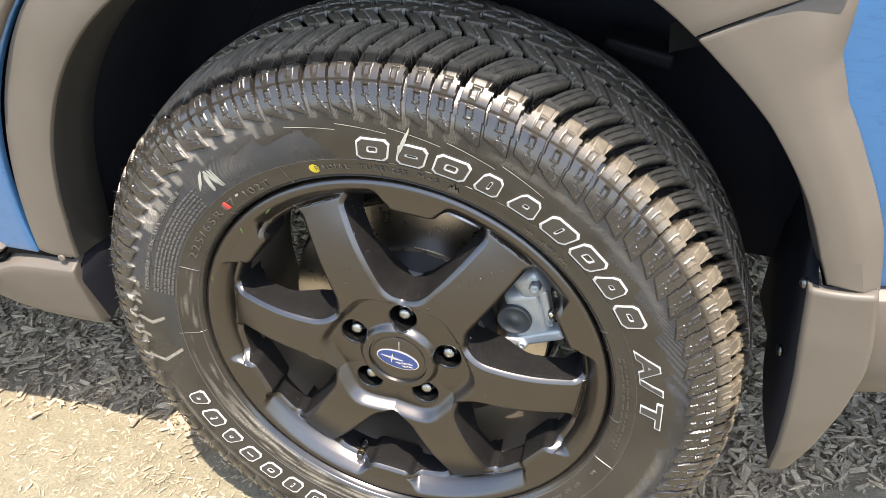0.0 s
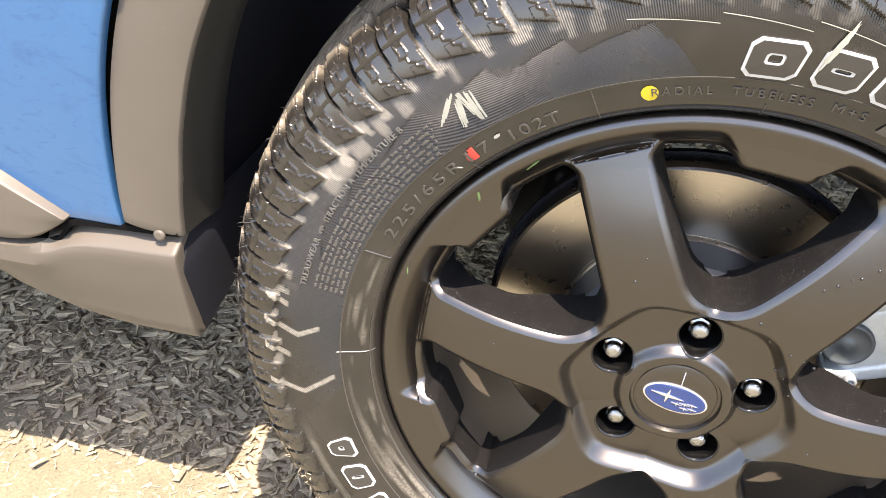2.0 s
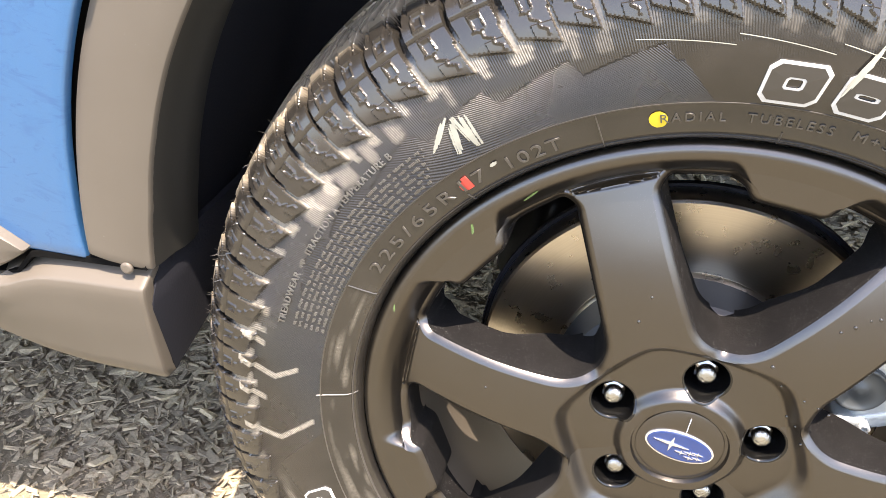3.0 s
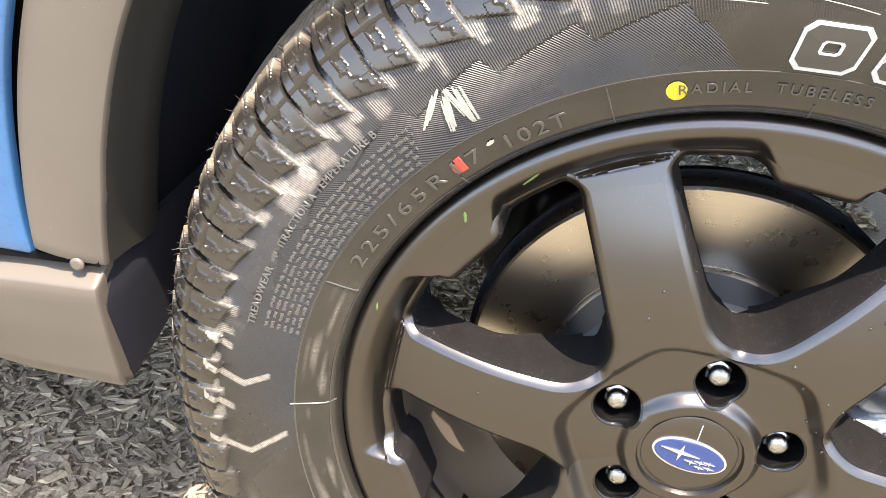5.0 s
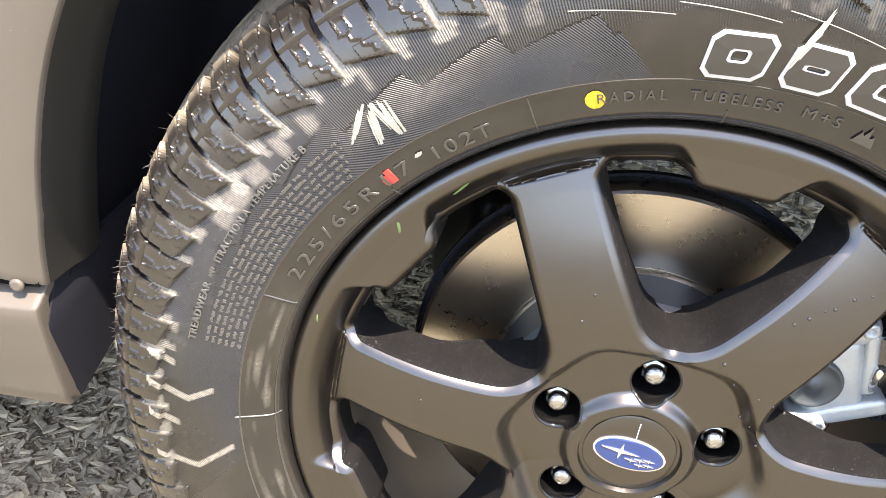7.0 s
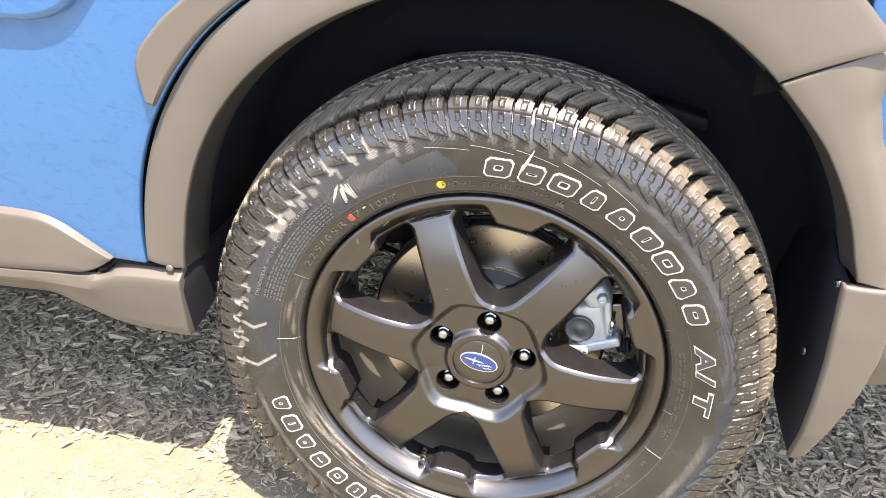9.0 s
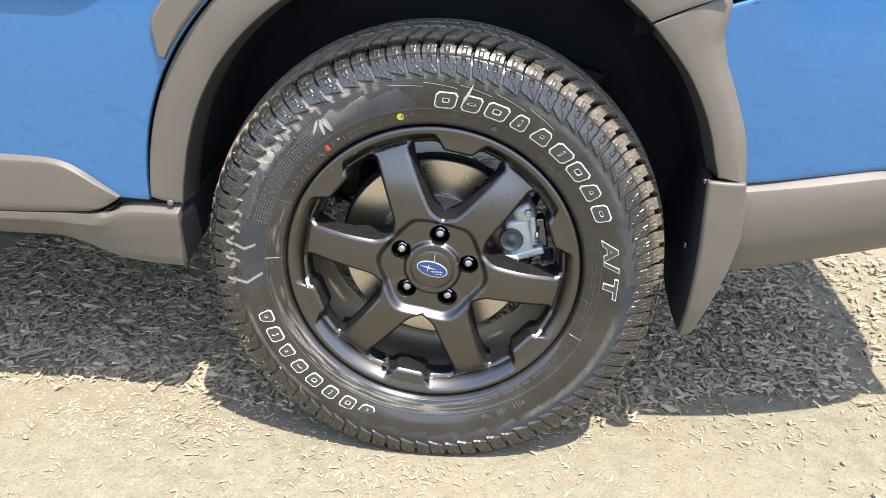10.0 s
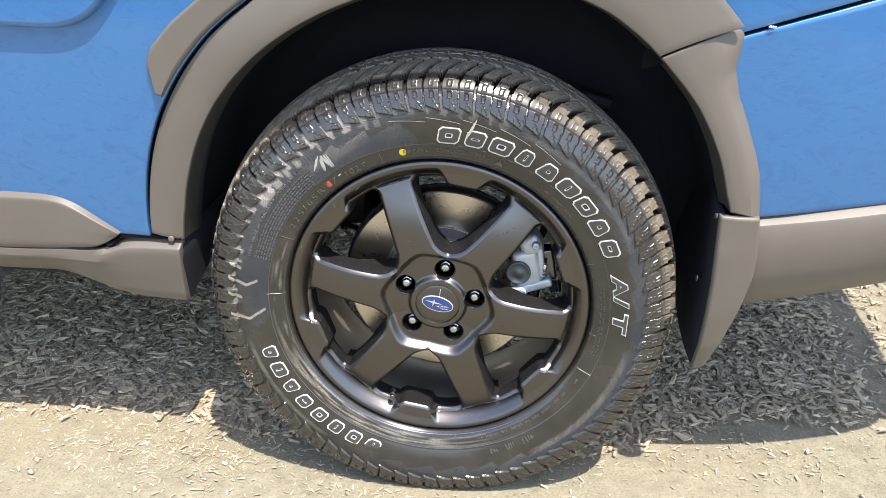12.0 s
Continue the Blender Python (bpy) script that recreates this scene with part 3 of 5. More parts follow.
def cast_height(X, Z):
    """The cast face's depth, before its openings are cut and rounded."""
    r, a, b, solid, tab, tip, nut, recess = wheel_fields(X, Z)
    lip = smooth_table(r, [0.200, 0.204, 0.2075, 0.2095, 0.2125, 0.2155, 0.2185, 0.2210, 0.2228, 0.2255, 0.2285, 0.2310, 0.2335, 0.2348, 0.2356],
                    [0.0085, 0.0082, 0.0060, 0.0020, -0.0040, -0.0086, -0.0120, -0.0147, -0.0165, -0.0183, -0.0190, -0.0186, -0.0170, -0.0152, -0.0125], 0.0014)
    plate = np.interp(r, [0.19, 0.217, 0.2255, 0.2285], [-0.0125, -0.0160, -0.0183, -0.0190])
    plate = np.where(r > 0.2285, lip, plate)
    outer = lip + (plate - lip) * smooth01(-0.0035, 0.0045, tab)
    face = smooth_table(a, [0.03, 0.09, 0.11, 0.13, 0.15, 0.165, 0.18, 0.195, 0.2075, 0.22],
                     [-0.0216, -0.0226, -0.0226, -0.0213, -0.0183, -0.0147, -0.0102, -0.0053, -0.0010, 0.0030], 0.018) + 2.2 * b * b
    on = smooth01(-0.0046, 0.0008, tip)
    y = np.where(r < 0.19, face, outer + (face - outer) * on)
    y = np.where((r > 0.19) & (tab > -0.0035), outer, y)
    rnd = np.clip(1 - tip / 0.0022, 0, 1) * (tip > 0) * (a > 0.2)
    y += 0.0018 * (1 - np.sqrt(np.maximum(0, 1 - rnd**2)))
    y += 0.0132 * smooth01(-0.001, 0.0118, recess)
    y -= 0.0076 * smooth01(0.0480, 0.0400, r)
    y += 0.0030 * smooth01(0.0345, 0.0335, r)
    return y


def opening_outline():
    """The edge of one of the six openings, and its outward normals."""
    mid = radians(FIRST_SPOKE + 30)
    cx, cz = 0.152 * math.cos(mid), 0.152 * math.sin(mid)
    be = np.linspace(0, 2 * np.pi, 1440, endpoint=False)
    lo, hi = np.zeros_like(be), np.zeros_like(be)
    open_ = np.ones_like(be, bool)
    for q in np.arange(0.002, 0.08, 0.0004):
        inside = wheel_fields(cx + q * np.cos(be), cz + q * np.sin(be))[3] < 0
        open_ &= inside
        lo = np.where(open_, q, lo)
    hi = lo + 0.0004
    for _ in range(14):
        q = (lo + hi) / 2
        inside = wheel_fields(cx + q * np.cos(be), cz + q * np.sin(be))[3] < 0
        lo, hi = np.where(inside, q, lo), np.where(inside, hi, q)
    p = np.stack([cx + lo * np.cos(be), cz + lo * np.sin(be)], 1)
    p = np.r_[p, p[:1]]
    s = np.r_[0, np.cumsum(np.linalg.norm(np.diff(p, axis=0), axis=1))]
    u = np.linspace(0, s[-1], 300, endpoint=False)
    p = np.stack([np.interp(u, s, p[:, k]) for k in (0, 1)], 1)
    for _ in range(3):
        p = 0.25 * np.roll(p, 1, 0) + 0.5 * p + 0.25 * np.roll(p, -1, 0)
    tan = np.roll(p, -1, 0) - np.roll(p, 1, 0)
    nor = np.stack([tan[:, 1], -tan[:, 0]], 1)
    nor /= np.linalg.norm(nor, axis=1, keepdims=True)
    for _ in range(2):
        nor = 0.25 * np.roll(nor, 1, 0) + 0.5 * nor + 0.25 * np.roll(nor, -1, 0)
    return p, nor


OPENING, OPENING_NORMAL = opening_outline()


def from_opening(X, Z):
    """How far points lie from the nearest opening's edge, negative inside it."""
    deg = np.degrees(np.arctan2(Z, X))
    back = np.radians(np.round((deg - FIRST_SPOKE - 30) / 60) * 60)
    x, z = X * np.cos(back) + Z * np.sin(back), -X * np.sin(back) + Z * np.cos(back)
    out = np.full(X.shape, 1.0)
    solid = wheel_fields(X, Z)[3]
    near = (solid < 0.012) & (np.hypot(X, Z) > 0.05) & (np.hypot(X, Z) < 0.222)
    px, pz = x[near], z[near]
    best = np.full(px.shape, 1.0)
    for a, b in OPENING:
        best = np.minimum(best, (px - a) ** 2 + (pz - b) ** 2)
    out[near] = np.where(solid[near] < 0, -1, 1) * np.sqrt(best)
    return out


def make_alloy():
    rad = np.r_[np.arange(0.0300, 0.1930, 0.00115), np.arange(0.1930, 0.2190, 0.0006), np.arange(0.2190, 0.2270, 0.00115), np.arange(0.2270, 0.2356, 0.0007)]
    th = np.radians(np.arange(0, 360, 0.25))
    X, Z = rad[:, None] * np.cos(th), rad[:, None] * np.sin(th)
    done = np.zeros_like(X, bool)
    for k, level, reach, limit in ((3, BEVEL, 0.0007, (0.05, 0.2155)), (6, -0.0020, 0.0007, (0.03, 0.08)), (4, 0.0, 0.0006, (0.19, 0.226))):
        field = from_opening if k == 3 else (lambda x, z: wheel_fields(x, z)[k])
        d = field(X, Z) - level
        e = 1e-5
        gx, gz = (field(X + e, Z) - level - d) / e, (field(X, Z + e) - level - d) / e
        g2 = gx * gx + gz * gz + 1e-9
        r = np.hypot(X, Z)
        near = (np.abs(d) < reach * np.sqrt(g2)) & ~done & (r > limit[0]) & (r < limit[1]) & (g2 > 0.1)
        X, Z = np.where(near, X - d * gx / g2, X), np.where(near, Z - d * gz / g2, Z)
        done |= near
    r, a, b, solid, tab, tip, nut, recess = wheel_fields(X, Z)
    y = cast_height(X, Z)
    n, m = X.shape
    f = grid_faces(n, m, True)
    edge = from_opening(X, Z)
    keep = (edge.ravel()[f] > BEVEL - 0.0002).all(1) & (nut.ravel()[f] < -0.0018).all(1)
    verts, faces = [np.stack([X, y, Z + AXLE], -1).reshape(-1, 3)], [f[keep]]
    # the six openings: a rounded brow and a deep, slightly drafted wall
    p, nor = OPENING, OPENING_NORMAL
    top = p + nor * BEVEL
    brow = cast_height(top[:, 0], top[:, 1])
    for _ in range(10):
        brow = 0.25 * np.roll(brow, 1) + 0.5 * brow + 0.25 * np.roll(brow, -1)
    rings = [(BEVEL + 0.0012, None)]
    for w in np.linspace(0, 1, 11):
        t = w * math.pi / 2
        rings.append((BEVEL * (0.45 * (1 - math.sin(t)) + 0.55 * (1 - w)), BEVEL * (0.45 * (1 - math.cos(t)) + 0.55 * w)))
    rings += [(-0.0008, BEVEL + 0.009), (-0.0016, BEVEL + 0.019), (-0.0024, BEVEL + 0.029)]
    strip = []
    for off, drop in rings:
        q = p + nor * off
        deep = 1 + 0.5 * smooth01(0.150, 0.105, np.hypot(q[:, 0], q[:, 1])) + 0.3 * smooth01(0.180, 0.192, np.hypot(q[:, 0], q[:, 1])) if drop and drop > BEVEL else 1.0
        yy = cast_height(q[:, 0], q[:, 1]) + 0.00012 if drop is None else brow + drop * deep
        strip.append(np.stack([q[:, 0], yy, q[:, 1]], 1))
    strip = np.array(strip)
    ring = strip.reshape(-1, 3)
    edges = []
    for k in range(6):
        c, sn = math.cos(radians(60 * k)), math.sin(radians(60 * k))
        turned_ring = np.stack([ring[:, 0] * c - ring[:, 2] * sn, ring[:, 1], ring[:, 0] * sn + ring[:, 2] * c + AXLE], 1)
        loops = turned_ring.reshape(strip.shape)
        for name, rows in (("window_edge", loops[:9]), ("window_wall", loops[8:])):
            edges.append(from_arrays(name, rows.reshape(-1, 3), grid_faces(*rows.shape[:2], True)[:, ::-1], sharp=42))
    v, f = np.concatenate(verts), np.concatenate(faces)
    used = np.unique(f)
    back = np.full(len(v), -1)
    back[used] = np.arange(len(used))
    return from_arrays("wheel", v[used], back[f], sharp=42), edges


def make_pocket(k):
    """One nut pocket: a rounded brow, a straight wall and a flat seat."""
    c = radians(FIRST_NUT + 72 * k)
    px, pz = 0.0575 * math.cos(c), 0.0575 * math.sin(c)
    be = np.linspace(0, 2 * np.pi, 72, endpoint=False)
    at = lambda q: (px + q * np.cos(be), pz + q * np.sin(be))
    brow = cast_height(*at(0.0168))
    rows = [(0.0180, None), (0.0168, 0.0), (0.0160, 0.0002), (0.0153, 0.0007), (0.0149, 0.0014), (0.0148, 0.0022), (0.0146, 0.012)]
    out = []
    for q, drop in rows:
        x, z = at(q)
        y = cast_height(x, z) + 0.0002 if drop is None else brow + drop
        out.append(np.stack([x, y, z + AXLE], 1))
    for q in (0.0144, 0.0110, 0.0050):
        x, z = at(q)
        out.append(np.stack([x, np.full_like(x, 0.020), z + AXLE], 1))
    return from_arrays("nut_pocket", np.array(out).reshape(-1, 3), grid_faces(len(out), 72, True)[:, ::-1], sharp=45)


# ---- ground ----
def make_ground_sheet():
    near = np.arange(-1.5, 1.5001, 0.0125)
    far = 1.5 + np.array([0.1, 0.3, 0.7, 1.5, 3, 6, 12, 25, 50, 100, 200, 400])
    xs = np.r_[-far[::-1], near, far]
    X, Yg = np.meshgrid(xs, xs, indexing="ij")
    z = np.zeros_like(X)
    for sc, amp, ox in ((2.1, 0.004, 0), (9, 0.0022, 7), (31, 0.0016, 3)):
        z += amp * np.array([noise.noise((x * sc + ox, y * sc, ox)) for x, y in zip(X.ravel(), Yg.ravel())]).reshape(X.shape)
    calm = smooth01(0.16, 0.5, np.hypot(X * 0.8, Yg - MID))
    z = z * calm * (np.abs(X) < 1.6) * (np.abs(Yg) < 1.6) - 0.0015
    me = from_arrays("ground", np.stack([X, Yg, z], -1).reshape(-1, 3), grid_faces(len(xs), len(xs)), sharp=None)
    cover = mulch_cover(X, Yg)
    me.attributes.new("mulch", "FLOAT", "POINT").data.foreach_set("value", cover.astype(np.float32).ravel())
    return me


def mulch_cover(x, y):
    """How thickly the chips lie: dense under and behind the car, thin on the open earth."""
    wav = 0.06 * np.sin(x * 5 + 1) + 0.04 * np.sin(x * 13)
    front = 0.045 + 0.14 * smooth01(0.25, 0.60, x)
    return smooth01(front, front + 0.10, y + 0.5 * wav * smooth01(0.3, 0.0, x)) * (x < 3) * (y < 3) * (x > -4) * (1 - 0.6 * smooth01(0.45, 0.8, x) * smooth01(0.50, 0.22, y)) * (1 - 0.85 * smooth01(0.76, 0.90, x)) * (1 - 0.8 * smooth01(-0.60, -0.80, x) * smooth01(0.32, 0.12, y))


def make_chips_mesh(count, area, length, keep, seed, lift=0.0, thick=0.0012, tilt=0.13, broad=(0.11, 0.33)):
    rng = np.random.default_rng(seed)
    x, y = rng.uniform(*area[0], count * 3), rng.uniform(*area[1], count * 3)
    ok = rng.random(count * 3) < keep(x, y)
    foot = (np.abs(x) < 0.15) & (y > -0.045) & (y < 0.2)
    x, y = x[ok & ~foot][:count], y[ok & ~foot][:count]
    n = len(x)
    ln = length[0] + (length[1] - length[0]) * rng.random(n) ** 3.2
    wd = ln * rng.uniform(broad[0], broad[1], n)
    ht = np.minimum(wd * rng.uniform(0.2, 0.5, n), thick)
    yaw, tip, rol = rng.uniform(0, 2 * np.pi, n), rng.normal(0, tilt, n), rng.normal(0, 1.7 * tilt, n)
    corner = np.array([(-1, -1, -1), (1, -1, -1), (1, 1, -1), (-1, 1, -1), (-1, -1, 1), (1, -1, 1), (1, 1, 1), (-1, 1, 1)], float)
    c = corner[None] * np.stack([ln, wd, ht], 1)[:, None] / 2
    c[:, :, 1] *= 1 - 0.55 * rng.random((n, 1)) * (c[:, :, 0] > 0)
    c[:, :, 0] += c[:, :, 1] * rng.normal(0, 0.5, (n, 1))
    c[:, :, 2] += 0.06 * rng.normal(0, 1, (n, 1)) * (np.abs(c[:, :, 0]) - ln[:, None] / 2)
    c += rng.normal(0, 0.16, c.shape) * wd[:, None, None]
    ct, st, cr, sr, cy, sy = np.cos(tip), np.sin(tip), np.cos(rol), np.sin(rol), np.cos(yaw), np.sin(yaw)
    px, py, pz = c[..., 0], c[..., 1], c[..., 2]
    py, pz = py * cr[:, None] - pz * sr[:, None], py * sr[:, None] + pz * cr[:, None]
    px, pz = px * ct[:, None] + pz * st[:, None], -px * st[:, None] + pz * ct[:, None]
    wx, wy = px * cy[:, None] - py * sy[:, None], px * sy[:, None] + py * cy[:, None]
    pz = pz - pz.min(1, keepdims=True) * 0.75 + rng.uniform(-0.001, lift + 0.001, (n, 1))
    v = np.stack([wx + x[:, None], wy + y[:, None], pz], -1).reshape(-1, 3)
    box_faces = np.array([(4, 5, 6, 7), (0, 1, 5, 4), (1, 2, 6, 5), (2, 3, 7, 6), (3, 0, 4, 7)])
    f = (box_faces[None] + 8 * np.arange(n)[:, None, None]).reshape(-1, 4)
    return from_arrays("mulch", v, f, smooth=False)


ground = part("ground", make_ground_sheet(), EARTH)
tagged(ground, "dry pale earth strewn with shredded wood mulch", "ground", kind="structure")
def make_added_hills():
    """A low ring of dry hills far off, unseen and added to warm the reflections."""
    th = np.radians(np.arange(0, 360, 1.5))
    rows = []
    for r, k in ((60, 0.0), (75, 0.35), (95, 0.8), (120, 1.0), (150, 0.9)):
        z = [k * (8.0 + 3.5 * noise.noise((math.cos(a) * 2.5, math.sin(a) * 2.5, 1.0)) + 1.5 * noise.noise((math.cos(a) * 9, math.sin(a) * 9, r * 0.05))) - 0.2 for a in th]
        rows.append(np.stack([r * np.cos(th), r * np.sin(th), z], -1))
    return from_arrays("hills", np.array(rows).reshape(-1, 3), grid_faces(len(rows), len(th), True)[:, ::-1])


tagged(part("backdrop", make_added_hills(), DRY), "unseen low tan hills added to warm the reflections", "hills", kind="structure")
dense = part("mulch", make_chips_mesh(85000, ((-1.15, 1.15), (-0.14, 1.05)), (0.0030, 0.026), mulch_cover, 3, 0.0050, 0.0026, 0.10, (0.14, 0.42)), CHIPS)
tagged(dense, "grey-brown shredded wood chips lying thickly under the car", "mulch", kind="stuff")
sparse = part("mulch", make_chips_mesh(42000, ((-1.5, 1.5), (-0.75, 0.35)), (0.0012, 0.013),
              lambda x, y: 0.06 + 0.3 * smooth01(0.62, 0.8, np.array([noise.noise((a * 3.1, b * 4.3, 2.0)) * 0.5 + 0.55 for a, b in zip(x, y)])) + 0.25 * smooth01(-0.25, 0.1, y) * (x < 0.3)
              + 0.9 * np.exp(-((x + 0.50) / 0.15) ** 2 - ((y - 0.02) / 0.07) ** 2), 8), CHIPS)
bark = part("mulch", make_chips_mesh(150, ((-1.1, 0.85), (0.16, 0.75)), (0.020, 0.050), lambda x, y: 0.3 + 0.7 * (x > 0.3) * (y > 0.22), 17, 0.004, 0.004), CHIPS)
tagged(bark, "long grey-brown bark strips among the mulch", "mulch", kind="stuff")
tagged(sparse, "tan wood splinters scattered over sunlit dry earth", "mulch", kind="stuff")
under = part("mulch", make_chips_mesh(9000, ((-1.0, 0.5), (1.0, 1.7)), (0.006, 0.035), lambda x, y: 1.0 + 0 * x, 23, 0.004, 0.003, 0.11, (0.18, 0.45)), CHIPS)
tagged(under, "brown wood chips in deep shade under the car", "mulch", kind="stuff")
litter = part("mulch", make_chips_mesh(5000, ((-2.2, 2.2), (-2.4, -0.75)), (0.006, 0.035), lambda x, y: 0.6 + 0 * x, 12), CHIPS)
tagged(litter, "loose wood chips on open dry earth", "mulch", kind="stuff")
rng = np.random.default_rng(5)
PEBBLES = [(-0.699, -0.070, 0.008), (-0.708, -0.034, 0.005), (0.728, 0.024, 0.005), (0.751, -0.058, 0.005), (-0.62, -0.15, 0.004), (0.3, -0.12, 0.004)]
for px, py, s in PEBBLES:
    bm = bmesh.new()
    bmesh.ops.create_icosphere(bm, subdivisions=2, radius=s)
    keel = Vector((rng.normal(), rng.normal(), 0.0)).normalized()
    for v in bm.verts:
        v.co *= 1 + 0.55 * noise.noise(v.co / s * 1.1 + Vector((px * 9, py * 9, 0)))
        v.co -= keel * v.co.dot(keel) * 0.35
        v.co.z *= 0.55
        v.co += Vector((px, py, s * 0.38))
    for f in bm.faces:
        f.smooth = True
    tagged(part("pebble", bm, PEBBLE), "small grey pebble on the dry earth", "stone", group="pebbles")

# ---- car ----
car = tagged(new("car"), "parked blue crossover with grey plastic cladding and black wheels", "car")
car.location = (0, 0.9, 0)


def own(name, data, mat, parent=None, label=""):
    """A part of the car, at its place in the world."""
    ob = part(name, data, mat, parent or car, label)
    ob.matrix_parent_inverse = Matrix.Translation((0, -0.9, 0))
    return ob


def sub(name, data, mat, parent, label=""):
    return part(name, data, mat, parent, label)


def arch(table, alpha):
    t = np.array(sorted(table))
    return np.interp(alpha, t[:, 0], t[:, 1])


ARCH_IN = [(168, 0.3925), (160, 0.3975), (152, 0.4070), (144, 0.4185), (136, 0.4290), (128, 0.4375), (120, 0.4450), (112, 0.4520), (104, 0.4590), (90, 0.4770), (74, 0.4900), (64, 0.489),
           (57, 0.482), (51, 0.474), (44, 0.467), (35, 0.453), (28, 0.440), (24, 0.436)]
ARCH_Y = [(168, -0.010), (160, -0.0175), (152, -0.025), (144, -0.0315), (136, -0.0385), (128, -0.0485), (120, -0.060), (112, -0.068), (104, -0.072), (90, -0.072), (75, -0.066), (60, -0.061), (40, -0.057), (24, -0.049)]
LINE_OUT = [(168, 0.4585), (160, 0.4705), (152, 0.4838), (144, 0.4958), (136, 0.5055), (128, 0.5140), (120, 0.5190), (112, 0.529), (106, 0.544), (100, 0.568), (90, 0.590), (75, 0.612), (60, 0.622), (55, 0.600), (48.6, 0.590)]


def on_arch(alpha, r, y):
    a = np.radians(alpha)
    return np.stack([r * np.cos(a), y + 0 * a, AXLE + r * np.sin(a)], -1)


def arch_grid(a0, a1, out_r, out_y, n=90, fold=0.0, skew0=0.0, skew1=0.0):
    """From the tucked-in lip of the wheel arch outwards over its face; skew: how far an end swings round by the outer edge."""
    rows = []
    for t, dr, dy in ((0, 0.0164, 0.0040), (0, 0.0168, 0.0020), (0, 0.0178, 0.0006), (0, 0.0192, 0.0), (0.2, 0, 0), (0.4, 0, 0), (0.6, 0, 0), (0.7, 0, 0), (0.8, 0, 0), (0.9, 0, 0), (1, 0, 0)):
        al = np.linspace(a0 + skew0 * t, a1 + skew1 * t, n)
        ri, yi, ro, yo = arch(ARCH_IN, al), arch(ARCH_Y, al), arch(out_r, al), arch(out_y, al)
        bow = -0.003 * 4 * t * (1 - t) + fold * max(0, t - 0.6)
        rows.append(on_arch(al, ri + (dr if t == 0 else 0.0192 + (ro - ri - 0.0192) * t), yi + dy + (yo - yi) * t + bow))
    return np.array(rows)


arch_y_out = [(168, -0.014), (160, -0.017), (152, -0.020), (144, -0.025), (136, -0.0325), (128, -0.0425), (120, -0.051), (112, -0.057), (100, -0.060), (90, -0.060), (60, -0.058), (48, -0.060)]
own("wheel_arch_trim", shell("wheel_arch_trim", arch_grid(168.0, 54.25, LINE_OUT, arch_y_out, 100, 0.0, 0.0, -5.6), 0.004, 0.002, sharp=26), TRIM, label="matt grey plastic wheel arch trim")
REAR_OUT = [(57.9, 0.602), (50.8, 0.596), (47.5, 0.585), (44.7, 0.550), (40.9, 0.532), (35.0, 0.519), (28.0, 0.507), (21.2, 0.490)]
rear_y = [(57.9, -0.056), (45, -0.050), (35, -0.046), (22, -0.042)]
own("bumper_arch_trim", shell("bumper_arch_trim", arch_grid(53.95, 24.3, REAR_OUT, rear_y, 60, 0.02, -5.6, -3.3), 0.004, 0.002, sharp=26), TRIM, label="matt grey plastic bumper end trim")

al = np.linspace(168.0, 24.6, 120)
rows = [on_arch(al, arch(ARCH_IN, al) + dr, arch(ARCH_Y, al) + dy) for dr, dy in ((0.0168, 0.0030), (0.0156, 0.0110), (0.0146, 0.0220), (0.0136, 0.0320), (0.0110, 0.0420), (0.0100, 0.0520), (0.0120, 0.0660))]
own("wheel_arch_lip", shell("wheel_arch_lip", rows, 0.003, 0.0), LIP, label="dark grey inner lip of the wheel arch")

# rear door: blue skin left of the arch line
line = on_arch(np.linspace(166.5, 112, 40), arch(LINE_OUT, np.linspace(166.5, 112, 40)) + 0.0042, 0.0)
door_rows = []
for t in np.linspace(0, 1, 44):
    x_end = np.interp(0.436 + t * 0.5, line[:, 2], line[:, 0])
    z = 0.436 + t * 0.5
    xs = np.linspace(-1.45, x_end, 90)
    y = np.interp(xs, [-1.45, -0.9, -0.5, -0.3, 0.0], [0.004, -0.004, -0.010, -0.020, -0.034]) - 0.045 * (z - 0.44) - 0.010 * np.sin(np.clip((z - 0.43) / 0.5, 0, 1) * np.pi)
    door_rows.append(np.stack([xs, y, np.full_like(xs, z)], 1))
door = own("door", shell("door", door_rows, 0.006, 0.003), PAINT, label="blue metallic rear door skin with painted-in reflection swirls and specks")
low = [(-1.45, 0, 0.760), (-0.60, 0, 0.758), (-0.53, 0, 0.757), (-0.495, 0, 0.765), (-0.468, 0, 0.785), (-0.445, 0, 0.812), (-0.42, 0, 0.85)]
top = [(-1.45, 0, 0.90), (-0.62, 0, 0.90), (-0.57, 0, 0.90), (-0.54, 0, 0.90), (-0.51, 0, 0.90), (-0.48, 0, 0.90), (-0.44, 0, 0.90)]
g = between(low, top, 16, 90)
g[..., 1] = np.interp(g[..., 0], [-1.45, -0.9, -0.5, -0.3, 0.0], [0.004, -0.004, -0.010, -0.020, -0.034]) - 0.045 * (g[..., 2] - 0.44) - 0.010 * np.sin(np.clip((g[..., 2] - 0.43) / 0.5, 0, 1) * np.pi) - 0.016
sub("door_moulding", shell("door_moulding", g, 0.014, 0.010), PAINT, door, "raised blue form pressed into the door")
